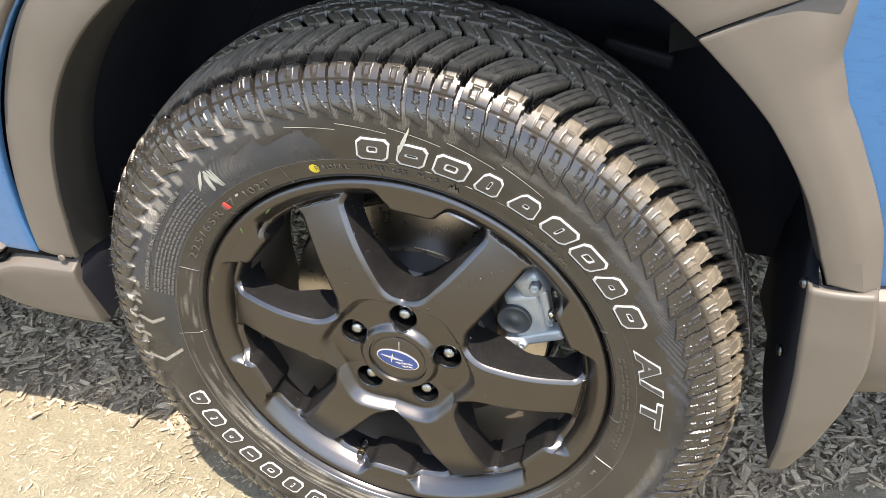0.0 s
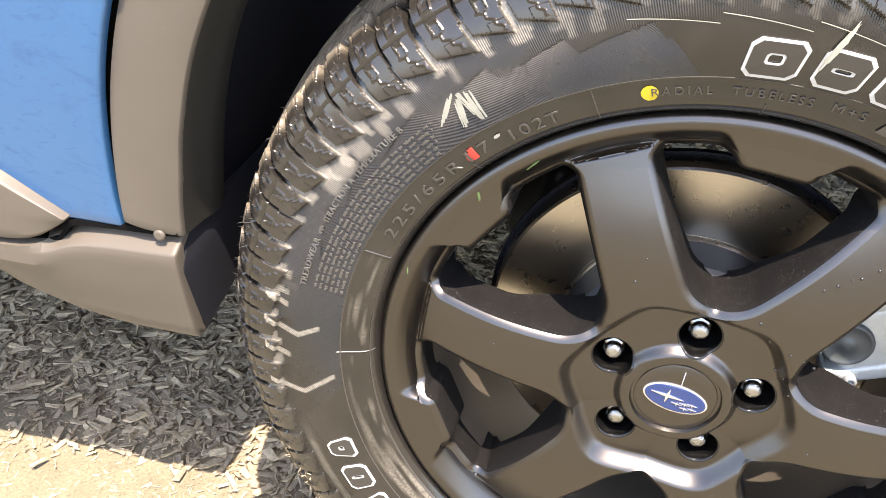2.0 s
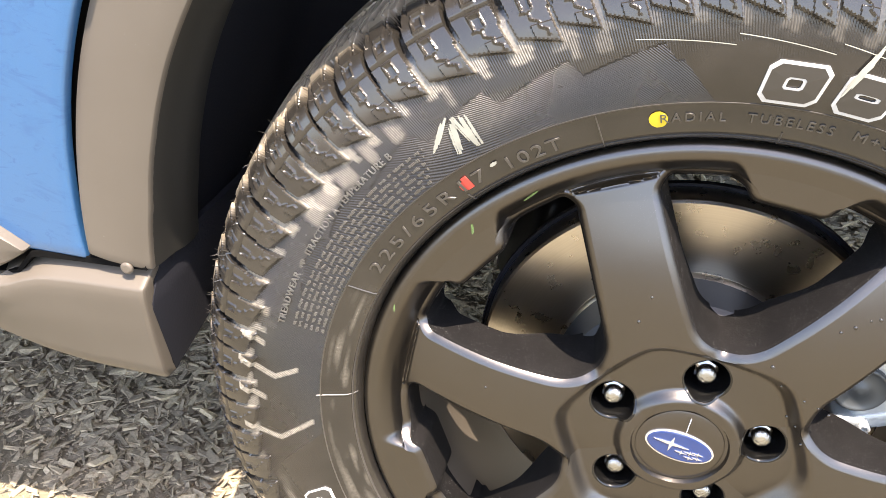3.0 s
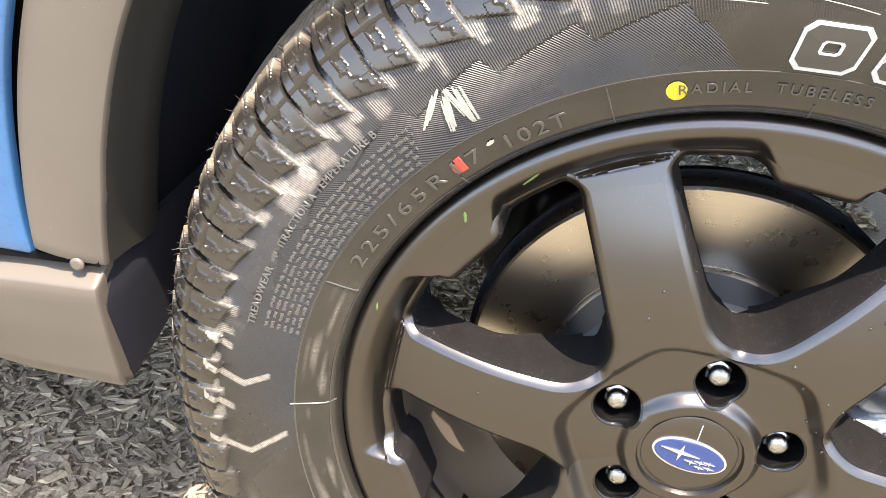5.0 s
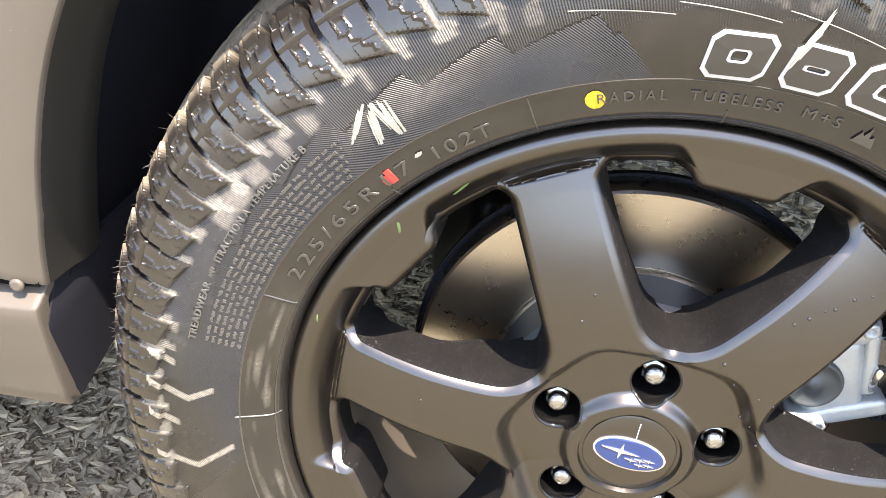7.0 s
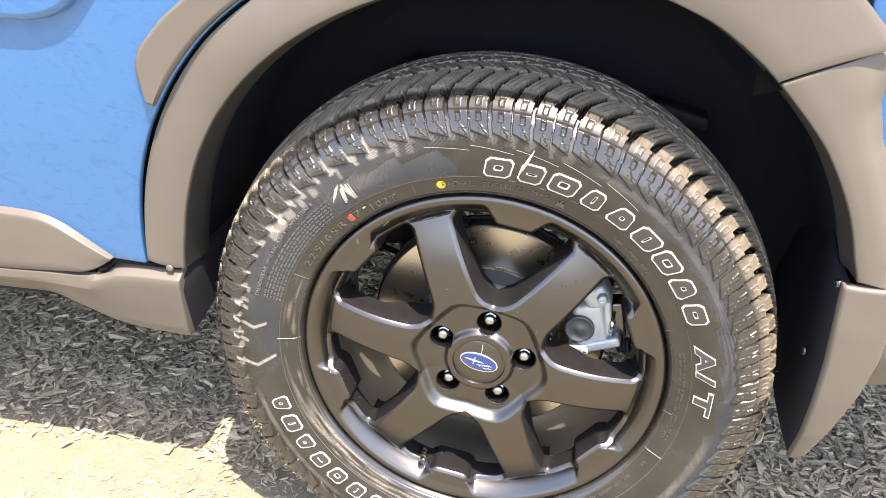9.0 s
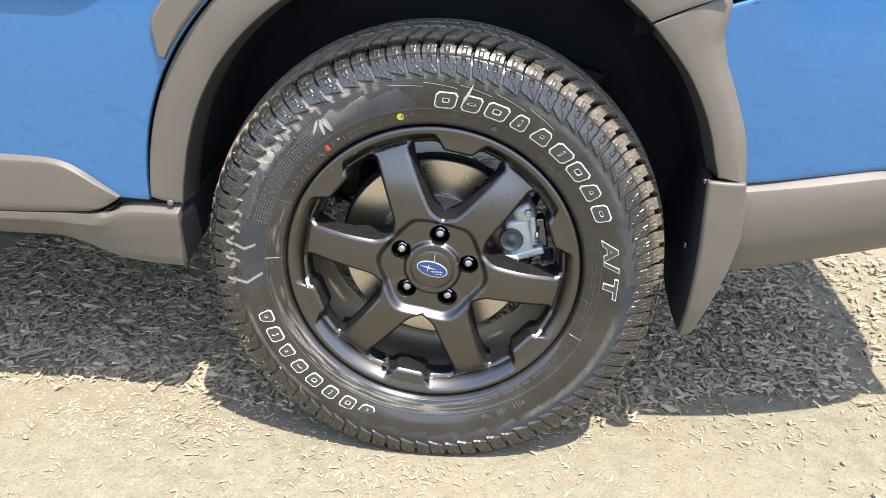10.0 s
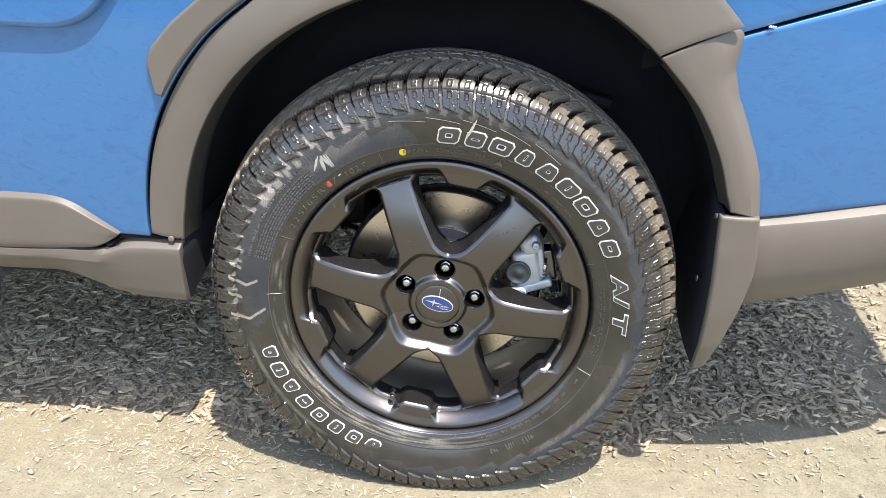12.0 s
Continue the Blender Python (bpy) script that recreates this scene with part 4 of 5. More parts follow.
# dark gap behind the panel joints
gap_a = np.linspace(169, 112, 50)
seal = np.array([on_arch(gap_a, arch(LINE_OUT, gap_a) - 0.012, arch(arch_y_out, gap_a) + 0.011), on_arch(gap_a, arch(LINE_OUT, gap_a) + 0.016, arch(arch_y_out, gap_a) + 0.011)])
own("door_seal", shell("door_seal", seal, 0.003, 0.0), GAP, label="black rubber seal in the door gap")
# trim patch on the door beside the arch
patch_al = np.linspace(141.0, 113.0, 12)
patch_in = on_arch(patch_al, arch(LINE_OUT, patch_al) + 0.0068, 0.0)
patch_out = [(x, 0.0, z) for x, z in ((-0.4010, 0.668), (-0.4065, 0.690), (-0.411, 0.712), (-0.402, 0.735), (-0.369, 0.770), (-0.333, 0.798), (-0.29, 0.83))]
g = between(patch_in, patch_out, 8, 40)
g[..., 1] = np.interp(g[..., 0], [-0.9, -0.5, -0.3, 0.0], [-0.004, -0.010, -0.020, -0.034]) - 0.045 * (g[..., 2] - 0.44) - 0.0185
own("door_arch_trim", shell("door_arch_trim", g, 0.012, 0.006), TRIM, label="grey plastic trim on the door's rear edge")
# door lower cladding, with a rounded top ledge
top = [(-1.45, 0, 0.512), (-0.62, 0, 0.509), (-0.588, 0, 0.506), (-0.563, 0, 0.494), (-0.530, 0, 0.467), (-0.499, 0, 0.441)]
low = [(-1.45, 0, 0.400), (-0.66, 0, 0.407), (-0.60, 0, 0.410), (-0.575, 0, 0.4125), (-0.535, 0, 0.4135), (-0.503, 0, 0.436)]
t = np.r_[0, 0.06, 0.118, 0.127, 0.137, 0.148, 0.19, np.linspace(0.26, 1, 9)][:, None]
g = resample(top, 90)[None] * (1 - t[..., None]) + resample(low, 90)[None] * t[..., None]
g[..., 1] = np.interp(t, [0, 0.06, 0.118, 0.127, 0.137, 0.148, 0.19, 0.5, 0.93, 1.0], [-0.003, -0.0125, -0.0216, -0.0228, -0.0236, -0.0240, -0.0240, -0.0232, -0.0205, -0.0175])
g[..., 1] += 0.004 * smooth01(-0.56, -0.50, g[..., 0])
own("door_lower_trim", shell("door_lower_trim", g, 0.012, 0.0025, sharp=24), TRIM, label="matt grey plastic lower door cladding")
# sill trim below the door, up to the wheel opening
top = [(-1.45, 0, 0.3985), (-0.66, 0, 0.4055), (-0.590, 0, 0.4085), (-0.572, 0, 0.4075), (-0.534, 0, 0.4080), (-0.499, 0, 0.429), (-0.46, 0, 0.4315), (-0.400, 0, 0.4315)]
low = [(-1.45, 0, 0.348), (-0.70, 0, 0.347), (-0.60, 0, 0.348), (-0.566, 0, 0.346), (-0.535, 0, 0.330), (-0.48, 0, 0.3195), (-0.408, 0, 0.3165)]
t = np.r_[0, 0.05, 0.098, 0.106, 0.115, 0.125, 0.19, np.linspace(0.27, 1, 10)][:, None]
g = resample(top, 110)[None] * (1 - t[..., None]) + resample(low, 110)[None] * t[..., None]
g[..., 1] = np.interp(t, [0, 0.05, 0.098, 0.106, 0.115, 0.125, 0.19, 0.5, 0.93, 1.0], [0.001, -0.0080, -0.0166, -0.0178, -0.0186, -0.0189, -0.0187, -0.012, 0.000, 0.006])
flush = smooth01(-0.515, -0.540, g[..., 0])
g[..., 1] += (-0.0190 - g[..., 1]) * flush * (t < 0.3)
g[..., 1] += 0.030 * np.clip(t - 0.2, 0, 1) * smooth01(-0.56, -0.64, g[..., 0])
g = np.concatenate([g[:1] + np.array([0, 0.02, 0.002]), g, g[-1:] + np.array([0, 0.012, -0.001])], 0)
tail = [g[:, -1:] + np.array([dx, dy, 0]) for dx, dy in ((-0.0090, 0.0), (-0.0066, 0.0003), (-0.0050, 0.0012), (-0.0041, 0.0028), (-0.0036, 0.0060))]
g = np.concatenate([g[:, :-6]] + tail, 1)
own("sill_trim", shell("sill_trim", g, 0.006, 0.0025, sharp=24), TRIM, label="matt grey plastic sill cladding")
# black puts the shade on the sill's end into colour; liner further in
end = between([(-0.4032, 0.010, 0.434), (-0.4050, -0.010, 0.40), (-0.4112, 0.018, 0.3165)], [(-0.372, 0.24, 0.46), (-0.376, 0.24, 0.43), (-0.380, 0.24, 0.41)], 8, 24)
own("sill_end", shell("sill_end", end, 0.006, 0.0, (-1, 0, 0)), LINER, label="black panel for the sill's shaded end and the liner behind it")
own("clip", turned([(0.009, 0), (0.009, 0.003), (0.007, 0.004), (0.006, 0.002)], (-0.386, 0.13, 0.40), (1, -0.1, 0), 20), LINER, label="black push clip")
own("sill_core", box((1.06, 0.30, 0.10), (-0.95, 0.17, 0.395), 0.01), LINER, label="black underside of the sill")
own("clip", turned([(0.005, 0), (0.005, 0.002), (0.003, 0.003)], (-0.418, -0.0130, 0.4345), steps=16), TRIM, label="pale trim fastener")
ribbon = np.array([(-0.590, -0.001, 0.4090), (-0.575, -0.006, 0.4096), (-0.530, -0.009, 0.4103), (-0.518, -0.010, 0.4130), (-0.501, -0.011, 0.4325), (-0.494, -0.011, 0.4345), (-0.46, -0.011, 0.4350), (-0.404, -0.011, 0.4350)])
own("trim_gap", shell("trim_gap", np.array([ribbon + np.array([0, 0, d]) for d in (-0.0026, 0.0026)]), 0.03, 0.0), GAP, label="black joint under the door cladding")

# quarter panel over the arch and behind it, above the bumper joint
joint = [(0.27, 0.740), (0.394, 0.7785), (0.4615, 0.800), (0.571, 0.834), (0.75, 0.885), (0.95, 0.93)]
jx, jz = np.array(joint).T


def side_y(x, z):
    y = np.interp(x, [-1.45, -0.5, -0.3, 0.0, 0.3, 0.5, 0.7, 0.83, 0.93, 0.985], [0.004, -0.010, -0.020, -0.036, -0.046, -0.043, -0.030, -0.006, 0.035, 0.075])
    return y - 0.03 * np.clip(z - 0.5, 0, 0.5) - 0.004


xs = np.linspace(0.36, 0.985, 70)
rows = []
for t in np.linspace(0, 1, 14):
    z0 = np.interp(xs, jx, jz) + 0.0025
    z = z0 + (0.95 - z0) * t
    rows.append(np.stack([xs, side_y(xs, z) + 0.013, z], 1))
own("quarter_panel", shell("quarter_panel", rows, 0.005, 0.0025), PAINT, label="blue metallic rear quarter panel")
xs0 = np.linspace(0, 1, 74)
rows = []
for t in np.linspace(0, 1, 30):
    start = np.interp(0.53 + 0.25 * t, [0.524, 0.585, 0.645, 0.695, 0.735, 0.80], [0.457, 0.448, 0.425, 0.402, 0.392, 0.396]) - 0.012
    xs = start + (0.985 - start) * xs0
    z1 = np.interp(xs, jx, jz) - 0.0025
    z0 = np.interp(xs, [0.37, 0.458, 0.554, 0.642, 1.0], [0.51, 0.5185, 0.5325, 0.5465, 0.58])
    z = z0 + (z1 - z0) * t
    y = side_y(xs, z) + 0.026 - 0.012 * t - 0.006 * np.sin(np.pi * t) * smooth01(0.4, 0.55, xs)
    rows.append(np.stack([xs, y, z], 1))
own("bumper", shell("bumper", rows, 0.005, 0.0025), PAINT, label="blue metallic rear bumper side with painted-in reflection streaks and specks")
own("bumper_seal", shell("bumper_seal", np.array([np.stack([jx, side_y(jx, jz) + 0.020, jz + d], 1) for d in (-0.012, 0.012)]), 0.002, 0.0), GAP, label="black panel joint")
own("joint_clip", box((0.010, 0.003, 0.003), (0.427, side_y(0.427, 0.79) + 0.012, 0.7893), 0.001), CHROME, label="bright metal clip in the joint")
# lower bumper cladding with a ledge on top, running round the rear corner
plan = np.array([(0.425, -0.030), (0.458, -0.030), (0.55, -0.031), (0.66, -0.025), (0.76, -0.008), (0.86, 0.016), (0.94, 0.044), (1.00, 0.108), (1.042, 0.21), (1.068, 0.33), (1.082, 0.6), (1.085, 1.10)])
pl = resample(plan, 90)
along = np.linspace(0, 1, 90)
inward = np.stack([-np.gradient(pl[:, 1]), np.gradient(pl[:, 0])], 1)
inward /= np.linalg.norm(inward, axis=1, keepdims=True)
rows = []
for dz, din in ((0.0, 0.026), (-0.0005, 0.021), (-0.0045, 0.0150), (-0.0105, 0.0060), (-0.0140, 0.0016), (-0.0180, 0.0), (-0.05, -0.001), (-0.09, 0.003), (-0.12, 0.014), (-0.150, 0.032), (-0.164, 0.046), (-0.166, 0.07)):
    zt = np.interp(pl[:, 0], [0.458, 0.554, 0.642, 1.0], [0.522, 0.536, 0.550, 0.585])
    rise = np.interp(pl[:, 0], [0.45, 0.7, 1.05], [1.0, 0.9, 0.75])
    rows.append(np.stack([pl[:, 0] + inward[:, 0] * din, pl[:, 1] + inward[:, 1] * din, zt + dz * rise], 1))
own("bumper_lower_trim", shell("bumper_lower_trim", rows, 0.005, 0.0, sharp=24), TRIM, label="matt grey plastic lower bumper cladding")
rows = [np.stack([pl[:, 0] + inward[:, 0] * (0.006 + 0.02 * t), pl[:, 1] + inward[:, 1] * (0.006 + 0.02 * t), 0.575 + 0.375 * t + 0 * pl[:, 0]], 1) for t in np.linspace(0, 1, 12)]
own("bumper_rear", shell("bumper_rear", np.array(rows)[:, 42:], 0.005, 0.0), PAINT, label="blue rear end of the body")

# mud guard behind the wheel: outer face, edge and dark wheel-side face
outer_l = [(0.399, -0.0495, 0.5295), (0.401, -0.050, 0.47), (0.404, -0.045, 0.42), (0.405, -0.036, 0.36), (0.405, -0.022, 0.30), (0.404, 0.002, 0.246)]
outer_r = [(0.454, -0.0505, 0.5285), (0.462, -0.044, 0.47), (0.463, -0.038, 0.43), (0.455, -0.030, 0.375), (0.440, -0.016, 0.31), (0.425, 0.004, 0.252)]
g = between(outer_l, outer_r, 12, 50, 0.003)
own("mud_guard", shell("mud_guard", g, 0.006, 0.004), TRIM, label="matt grey plastic mud guard")
middle = [(0.432, 0.16, 0.53), (0.426, 0.165, 0.46), (0.412, 0.17, 0.40), (0.404, 0.17, 0.34), (0.400, 0.17, 0.292)]
inner = [(0.434, 0.33, 0.53), (0.430, 0.34, 0.45), (0.418, 0.345, 0.37), (0.408, 0.345, 0.29), (0.402, 0.345, 0.215)]
g = between([(x + 0.0015, y + 0.003, z) for x, y, z in outer_l], middle, 10, 50, 0.006, (-1, 0, 0))
g = np.concatenate([g, between(middle, inner, 6, 50)[1:]])
own("mud_guard_inner", shell("mud_guard_inner", np.concatenate([g, g[-1:] + np.array([0.03, 0.15, 0.04])]), 0.005, 0.002, (1, 0, 0)), LINER, label="black inner face of the mud guard")
own("clip", turned([(0.006, 0), (0.006, 0.003), (0.003, 0.005)], (0.398, 0.02, 0.40), (-1, -0.2, 0), 16), DARK_STEEL, label="black push clip")
own("clip", turned([(0.005, 0), (0.005, 0.003), (0.003, 0.005)], (0.399, -0.035, 0.525), (-1, -0.3, 0), 16), DARK_STEEL, label="black push clip")

# wheel well liner, open at the bottom
al = np.linspace(176, 4, 90)
lin = arch(ARCH_IN + [(180, 0.392), (0, 0.43)], al) + 0.016
rows = [on_arch(al, lin + d, y) for y, d in ((-0.004, 0.0), (0.05, 0.006), (0.12, 0.004), (0.22, 0.0), (0.29, -0.012), (0.315, -0.05))]
rows[0][:, 1] = arch(ARCH_Y, al) + 0.03
own("wheel_well_liner", shell("wheel_well_liner", rows, 0.004, 0.0), LINER, label="black felt wheel well liner")
al = np.linspace(184, -6, 80)
inner_r = 0.20 + 0.05 * smooth01(55, 35, np.minimum(al, 180 - al))
rows = [on_arch(al, 0.46 * (1 - t) + inner_r * t, 0.317) for t in (0, 0.5, 1.0)]
own("wheel_well_back", shell("wheel_well_back", rows, 0.01, 0.0), LINER, label="black inner wall of the wheel well")

FLOOR_GREY = material("dusty black plastic", (0.016, 0.016, 0.017), 0.6, spec=0.25)
own("liner_bracket", box((0.078, 0.04, 0.018), (0.228, 0.235, 0.622), 0.005, (0, 15, 0)), FLOOR_GREY, label="dusty black bracket in the wheel well")
own("liner_bulge", box((0.054, 0.06, 0.036), (-0.155, 0.255, 0.646), 0.014, (0, -30, 0), 4), FLOOR_GREY, label="dusty black bulge in the wheel well liner")

# trailing arm behind the wheel
ARM = material("black painted steel", (0.010, 0.010, 0.011), 0.38, spec=0.4)
trailing_arm = own("trailing_arm", merge(box((0.44, 0.045, 0.085), (-0.325, 0.300, 0.375), 0.016, (0, -4, 6), 4), box((0.10, 0.10, 0.13), (-0.105, 0.230, 0.372), 0.022, (0, 8, 24), 4)), ARM, label="black steel suspension arm behind the wheel")
for x, y, z in ((-0.150, 0.262, 0.395), (-0.205, 0.268, 0.352)):
    sub("bolt", turned([(0.010, -0.006), (0.010, 0.004), (0.0085, 0.006), (0.002, 0.0062)], (x, y, z), (0, -1, 0), 6), DARK_STEEL, trailing_arm, "dark steel bolt")
sub("brake_cable", turned([(0.0045, 0), (0.0045, 0.20)], (-0.145, 0.246, 0.345), (-0.95, 0.10, 0.30), 12), LINER, trailing_arm, "black brake cable")

# closed, plain remainder of the body
own("underbody", merge(box((2.4, 1.3, 0.08), (-1.72, 0.92, 0.42), 0.02), box((1.5, 1.25, 0.06), (0.2, 0.96, 0.60), 0.02), box((0.56, 1.5, 0.08), (0.72, 0.86, 0.44), 0.02)),
    LINER, label="black underbody")
def cabin():
    bm = bmesh.new()
    rings = []
    for z, x0, x1, ins in ((0.935, -3.45, 1.02, 0.0), (1.02, -3.40, 1.02, 0.02), (1.08, -3.2, 1.0, 0.05), (1.10, -2.1, 0.98, 0.08), (1.58, -1.35, 0.70, 0.26), (1.66, -1.1, 0.55, 0.36)):
        ring = []
        for cx, cy, s0 in ((x1, 1.80 - ins, 0), (x0, 1.80 - ins, 90), (x0, -0.028 + ins, 180), (x1, -0.028 + ins, 270)):
            sx, sy = (-1 if cx == x1 else 1), (-1 if cy > 0.9 else 1)
            for k in range(7):
                a = radians(s0 + 15 * k)
                ring.append(bm.verts.new((cx + sx * 0.25 + 0.25 * math.cos(a), cy + sy * 0.25 + 0.25 * math.sin(a), z)))
        rings.append(ring)
    for a, b in zip(rings, rings[1:]):
        for k in range(len(a)):
            bm.faces.new((a[k], a[(k + 1) % len(a)], b[(k + 1) % len(a)], b[k])).smooth = True
    bm.faces.new(rings[0][::-1])
    bm.faces.new(rings[-1])
    return bm
own("upper_body", cabin(), PAINT, label="blue upper body")
own("far_side", box((4.2, 0.03, 0.56), (-1.25, 1.78, 0.66), 0.01), PAINT, label="blue far side of the body")
own("front_side", box((2.0, 0.03, 0.56), (-2.46, 0.02, 0.66), 0.01), PAINT, label="blue front side of the body")

# ---- wheel ----
face_mesh, edge_meshes = make_alloy()
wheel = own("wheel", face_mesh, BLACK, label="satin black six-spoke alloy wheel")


def wp(name, data, mat, label=""):
    return sub(name, data, mat, wheel, label)


for mesh in edge_meshes:
    if mesh.name.startswith("window_edge"):
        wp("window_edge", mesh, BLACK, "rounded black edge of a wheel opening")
    else:
        wp("window_wall", mesh, CASTING, "matt black wall of a wheel opening with dust specks")
wp("tyre", make_tyre(), RUBBER, "all-terrain tyre with chunky shoulder blocks and pale residue")
wp("rim_barrel", lathe("rim_barrel", [(0.2356, -0.0125), (0.2350, -0.0100), (0.2300, -0.0070), (0.2250, 0.004), (0.2180, 0.006), (0.2080, 0.013), (0.2020, 0.030), (0.1990, 0.060), (0.2000, 0.10),
    (0.2080, 0.135), (0.2140, 0.155), (0.2150, 0.172), (0.2300, 0.176), (0.2320, 0.182), (0.2240, 0.184), (0.2190, 0.165), (0.2130, 0.12), (0.2050, 0.09)]), BARREL, "dusty grey-brown rim barrel")
wp("center_cap", lathe("center_cap", [(0.0001, -0.0148), (0.020, -0.0147), (0.0290, -0.0142), (0.0310, -0.0134), (0.0318, -0.0118), (0.0320, -0.0038)], 64, 30), BLACK, "black centre cap")


def ellipse(rx, rz, y0, y1, tilt=-14.0, steps=64):
    bm = bmesh.new()
    t = radians(tilt)
    rings = []
    for y, k in ((y0, 1.0), (y1, 1.0), (y1 - 0.0003, 0.94)):
        ring = []
        for a in (2 * math.pi * q / steps for q in range(steps)):
            x, z = rx * k * math.cos(a), rz * k * math.sin(a)
            ring.append(bm.verts.new((x * math.cos(t) - z * math.sin(t), y, x * math.sin(t) + z * math.cos(t) + AXLE)))
        rings.append(ring)
    for a, b in zip(rings, rings[1:]):
        for k in range(steps):
            bm.faces.new((a[k], a[(k + 1) % steps], b[(k + 1) % steps], b[k]))
    bm.faces.new(rings[-1])
    return bm


wp("emblem_rim", ellipse(0.0252, 0.0131, -0.0138, -0.0154), SILVER, "silver oval outline")
wp("emblem_field", ellipse(0.0238, 0.0117, -0.0148, -0.0159), EMBLEM_BLUE, "blue oval enamel field")


def star(cx, cz, s, long=1.9):
    bm = bmesh.new()
    t = radians(-14)
    vs = []
    for k in range(8):
        a = math.pi / 4 * k
        rad = s * (long if k in (0, 4) else 1.0) if k % 2 == 0 else s * 0.24
        x, z = cx + rad * math.cos(a), cz + rad * math.sin(a)
        vs.append(bm.verts.new((x * math.cos(t) - z * math.sin(t), -0.0170, x * math.sin(t) + z * math.cos(t) + AXLE)))
    f = bm.faces.new(vs)
    r = bmesh.ops.extrude_face_region(bm, geom=[f])
    for v in r["geom"]:
        if isinstance(v, bmesh.types.BMVert):
            v.co.y += 0.0012
    return bm


for cx, cz, s in ((-0.0066, 0.0013, 0.0070), (0.0025, -0.0035, 0.0024), (0.0085, -0.0018, 0.0024), (0.0095, -0.0060, 0.0020), (0.0140, -0.0005, 0.0022), (0.0150, -0.0045, 0.0020)):
    wp("emblem_mark", star(cx, cz, s), SILVER, "silver emblem shape")


scratch = box((0.0007, 0.0004, 0.014), (0.0035, -0.0151, AXLE + 0.0195), 0.0002, (0, 6, 0), 1)
wp("cap_scratch", scratch, SILVER, "pale scratch on the centre cap")


def nut_mesh():
    bm = bmesh.new()
    rings = []
    for r, h, n in ((0.0105, -0.028, 24), (0.0105, -0.018, 24), (0.0100, -0.016, 24)):
        rings.append([bm.verts.new((r * math.cos(a), -h - 0.0, r * math.sin(a))) for a in (2 * math.pi * k / 24 for k in range(24))])
    for r, h in ((0.0092, -0.0155), (0.0094, -0.006), (0.0082, -0.0035), (0.0055, -0.002), (0.0050, 0.0)):
        ring = []
        for k in range(24):
            a = 2 * math.pi * k / 24
            hexr = r / max(math.cos(((a + math.pi / 6) % (math.pi / 3)) - math.pi / 6), 0.8) * (0.95 if h < -0.003 else 0.92)
            ring.append(bm.verts.new((hexr * math.cos(a), -h, hexr * math.sin(a))))
        rings.append(ring)
    for a, b in zip(rings, rings[1:]):
        for k in range(24):
            bm.faces.new((a[k], a[(k + 1) % 24], b[(k + 1) % 24], b[k])).smooth = True
    bm.faces.new(rings[-1])
    me = bpy.data.meshes.new("lug_nut")
    bm.normal_update()
    bmesh.ops.recalc_face_normals(bm, faces=bm.faces)
    bm.to_mesh(me)
    bm.free()
    me.set_sharp_from_angle(angle=radians(35))
    return me


def tip_mesh():
    bm = turned([(0.0068, -0.003), (0.0068, 0.0012), (0.0061, 0.0026), (0.0046, 0.0036), (0.0020, 0.0040)], (0, 0, 0), (0, -1, 0), 20)
    me = bpy.data.meshes.new("stud_tip")
    bm.to_mesh(me)
    bm.free()
    return me


LUG = material("dark chrome", (0.34, 0.34, 0.35), 0.13, metal=1.0)
TIP_STEEL = material("worn bright steel", (0.52, 0.52, 0.50), 0.26, metal=1.0)
worn = Nodes(TIP_STEEL)
worn.bump(worn.noise(420, 3, 0.7), 0.6, 0.002)
NUT, TIP = nut_mesh(), tip_mesh()
for k in range(5):
    wp("nut_pocket", make_pocket(k), GLOSS, "gloss black nut pocket")
    p = wheel_at(0.0572, FIRST_NUT + 72 * k, 0.0)
    nut = wp("lug_nut", NUT, LUG, "dark chrome lug nut")
    nut.location = p
    tip = wp("stud_tip", TIP, TIP_STEEL, "bright domed lug nut end")
    tip.location = p + Vector((0, -0.0005, 0))
valve = turned([(0.0055, -0.004), (0.0055, 0.006), (0.0035, 0.008), (0.0035, 0.018), (0.0046, 0.0185), (0.0046, 0.030), (0.0030, 0.032)], wheel_at(0.2035, -112.5, 0.016), (0.15, -0.9, 0.25), 20)
wp("valve_stem", valve, DARK_STEEL, "black rubber tyre valve")
wp("valve_cap", turned([(0.0049, 0), (0.0049, 0.004), (0.004, 0.005)], wheel_at(0.2035, -112.5, 0.016) + Vector((0.15, -0.9, 0.25)).normalized() * 0.020, (0.15, -0.9, 0.25), 16), BRASS, "brass valve collar")


# ---- sidewall lettering and marks ----
def block_letter(w, h, slot, grow=0.0, lean=0.16):
    """A plain slanted plate with clipped corners and an optional slot, as a flat ring of quads."""
    g = grow
    c = min(w, h) * 0.18
    pts = [(-w / 2 + c - g, -h / 2 - g), (w / 2 - c + g, -h / 2 - g), (w / 2 + g, -h / 2 + c - g), (w / 2 + g, h / 2 - c + g), (w / 2 - c + g, h / 2 + g),
           (-w / 2 + c - g, h / 2 + g), (-w / 2 - g, h / 2 - c + g), (-w / 2 - g, -h / 2 + c - g)]
    k = (slot[0] / w, slot[1] / h)
    hole = [(x * k[0], y * k[1]) for x, y in pts]
    return [(x + lean * y, y) for x, y in pts], [(x + lean * y, y) for x, y in hole]


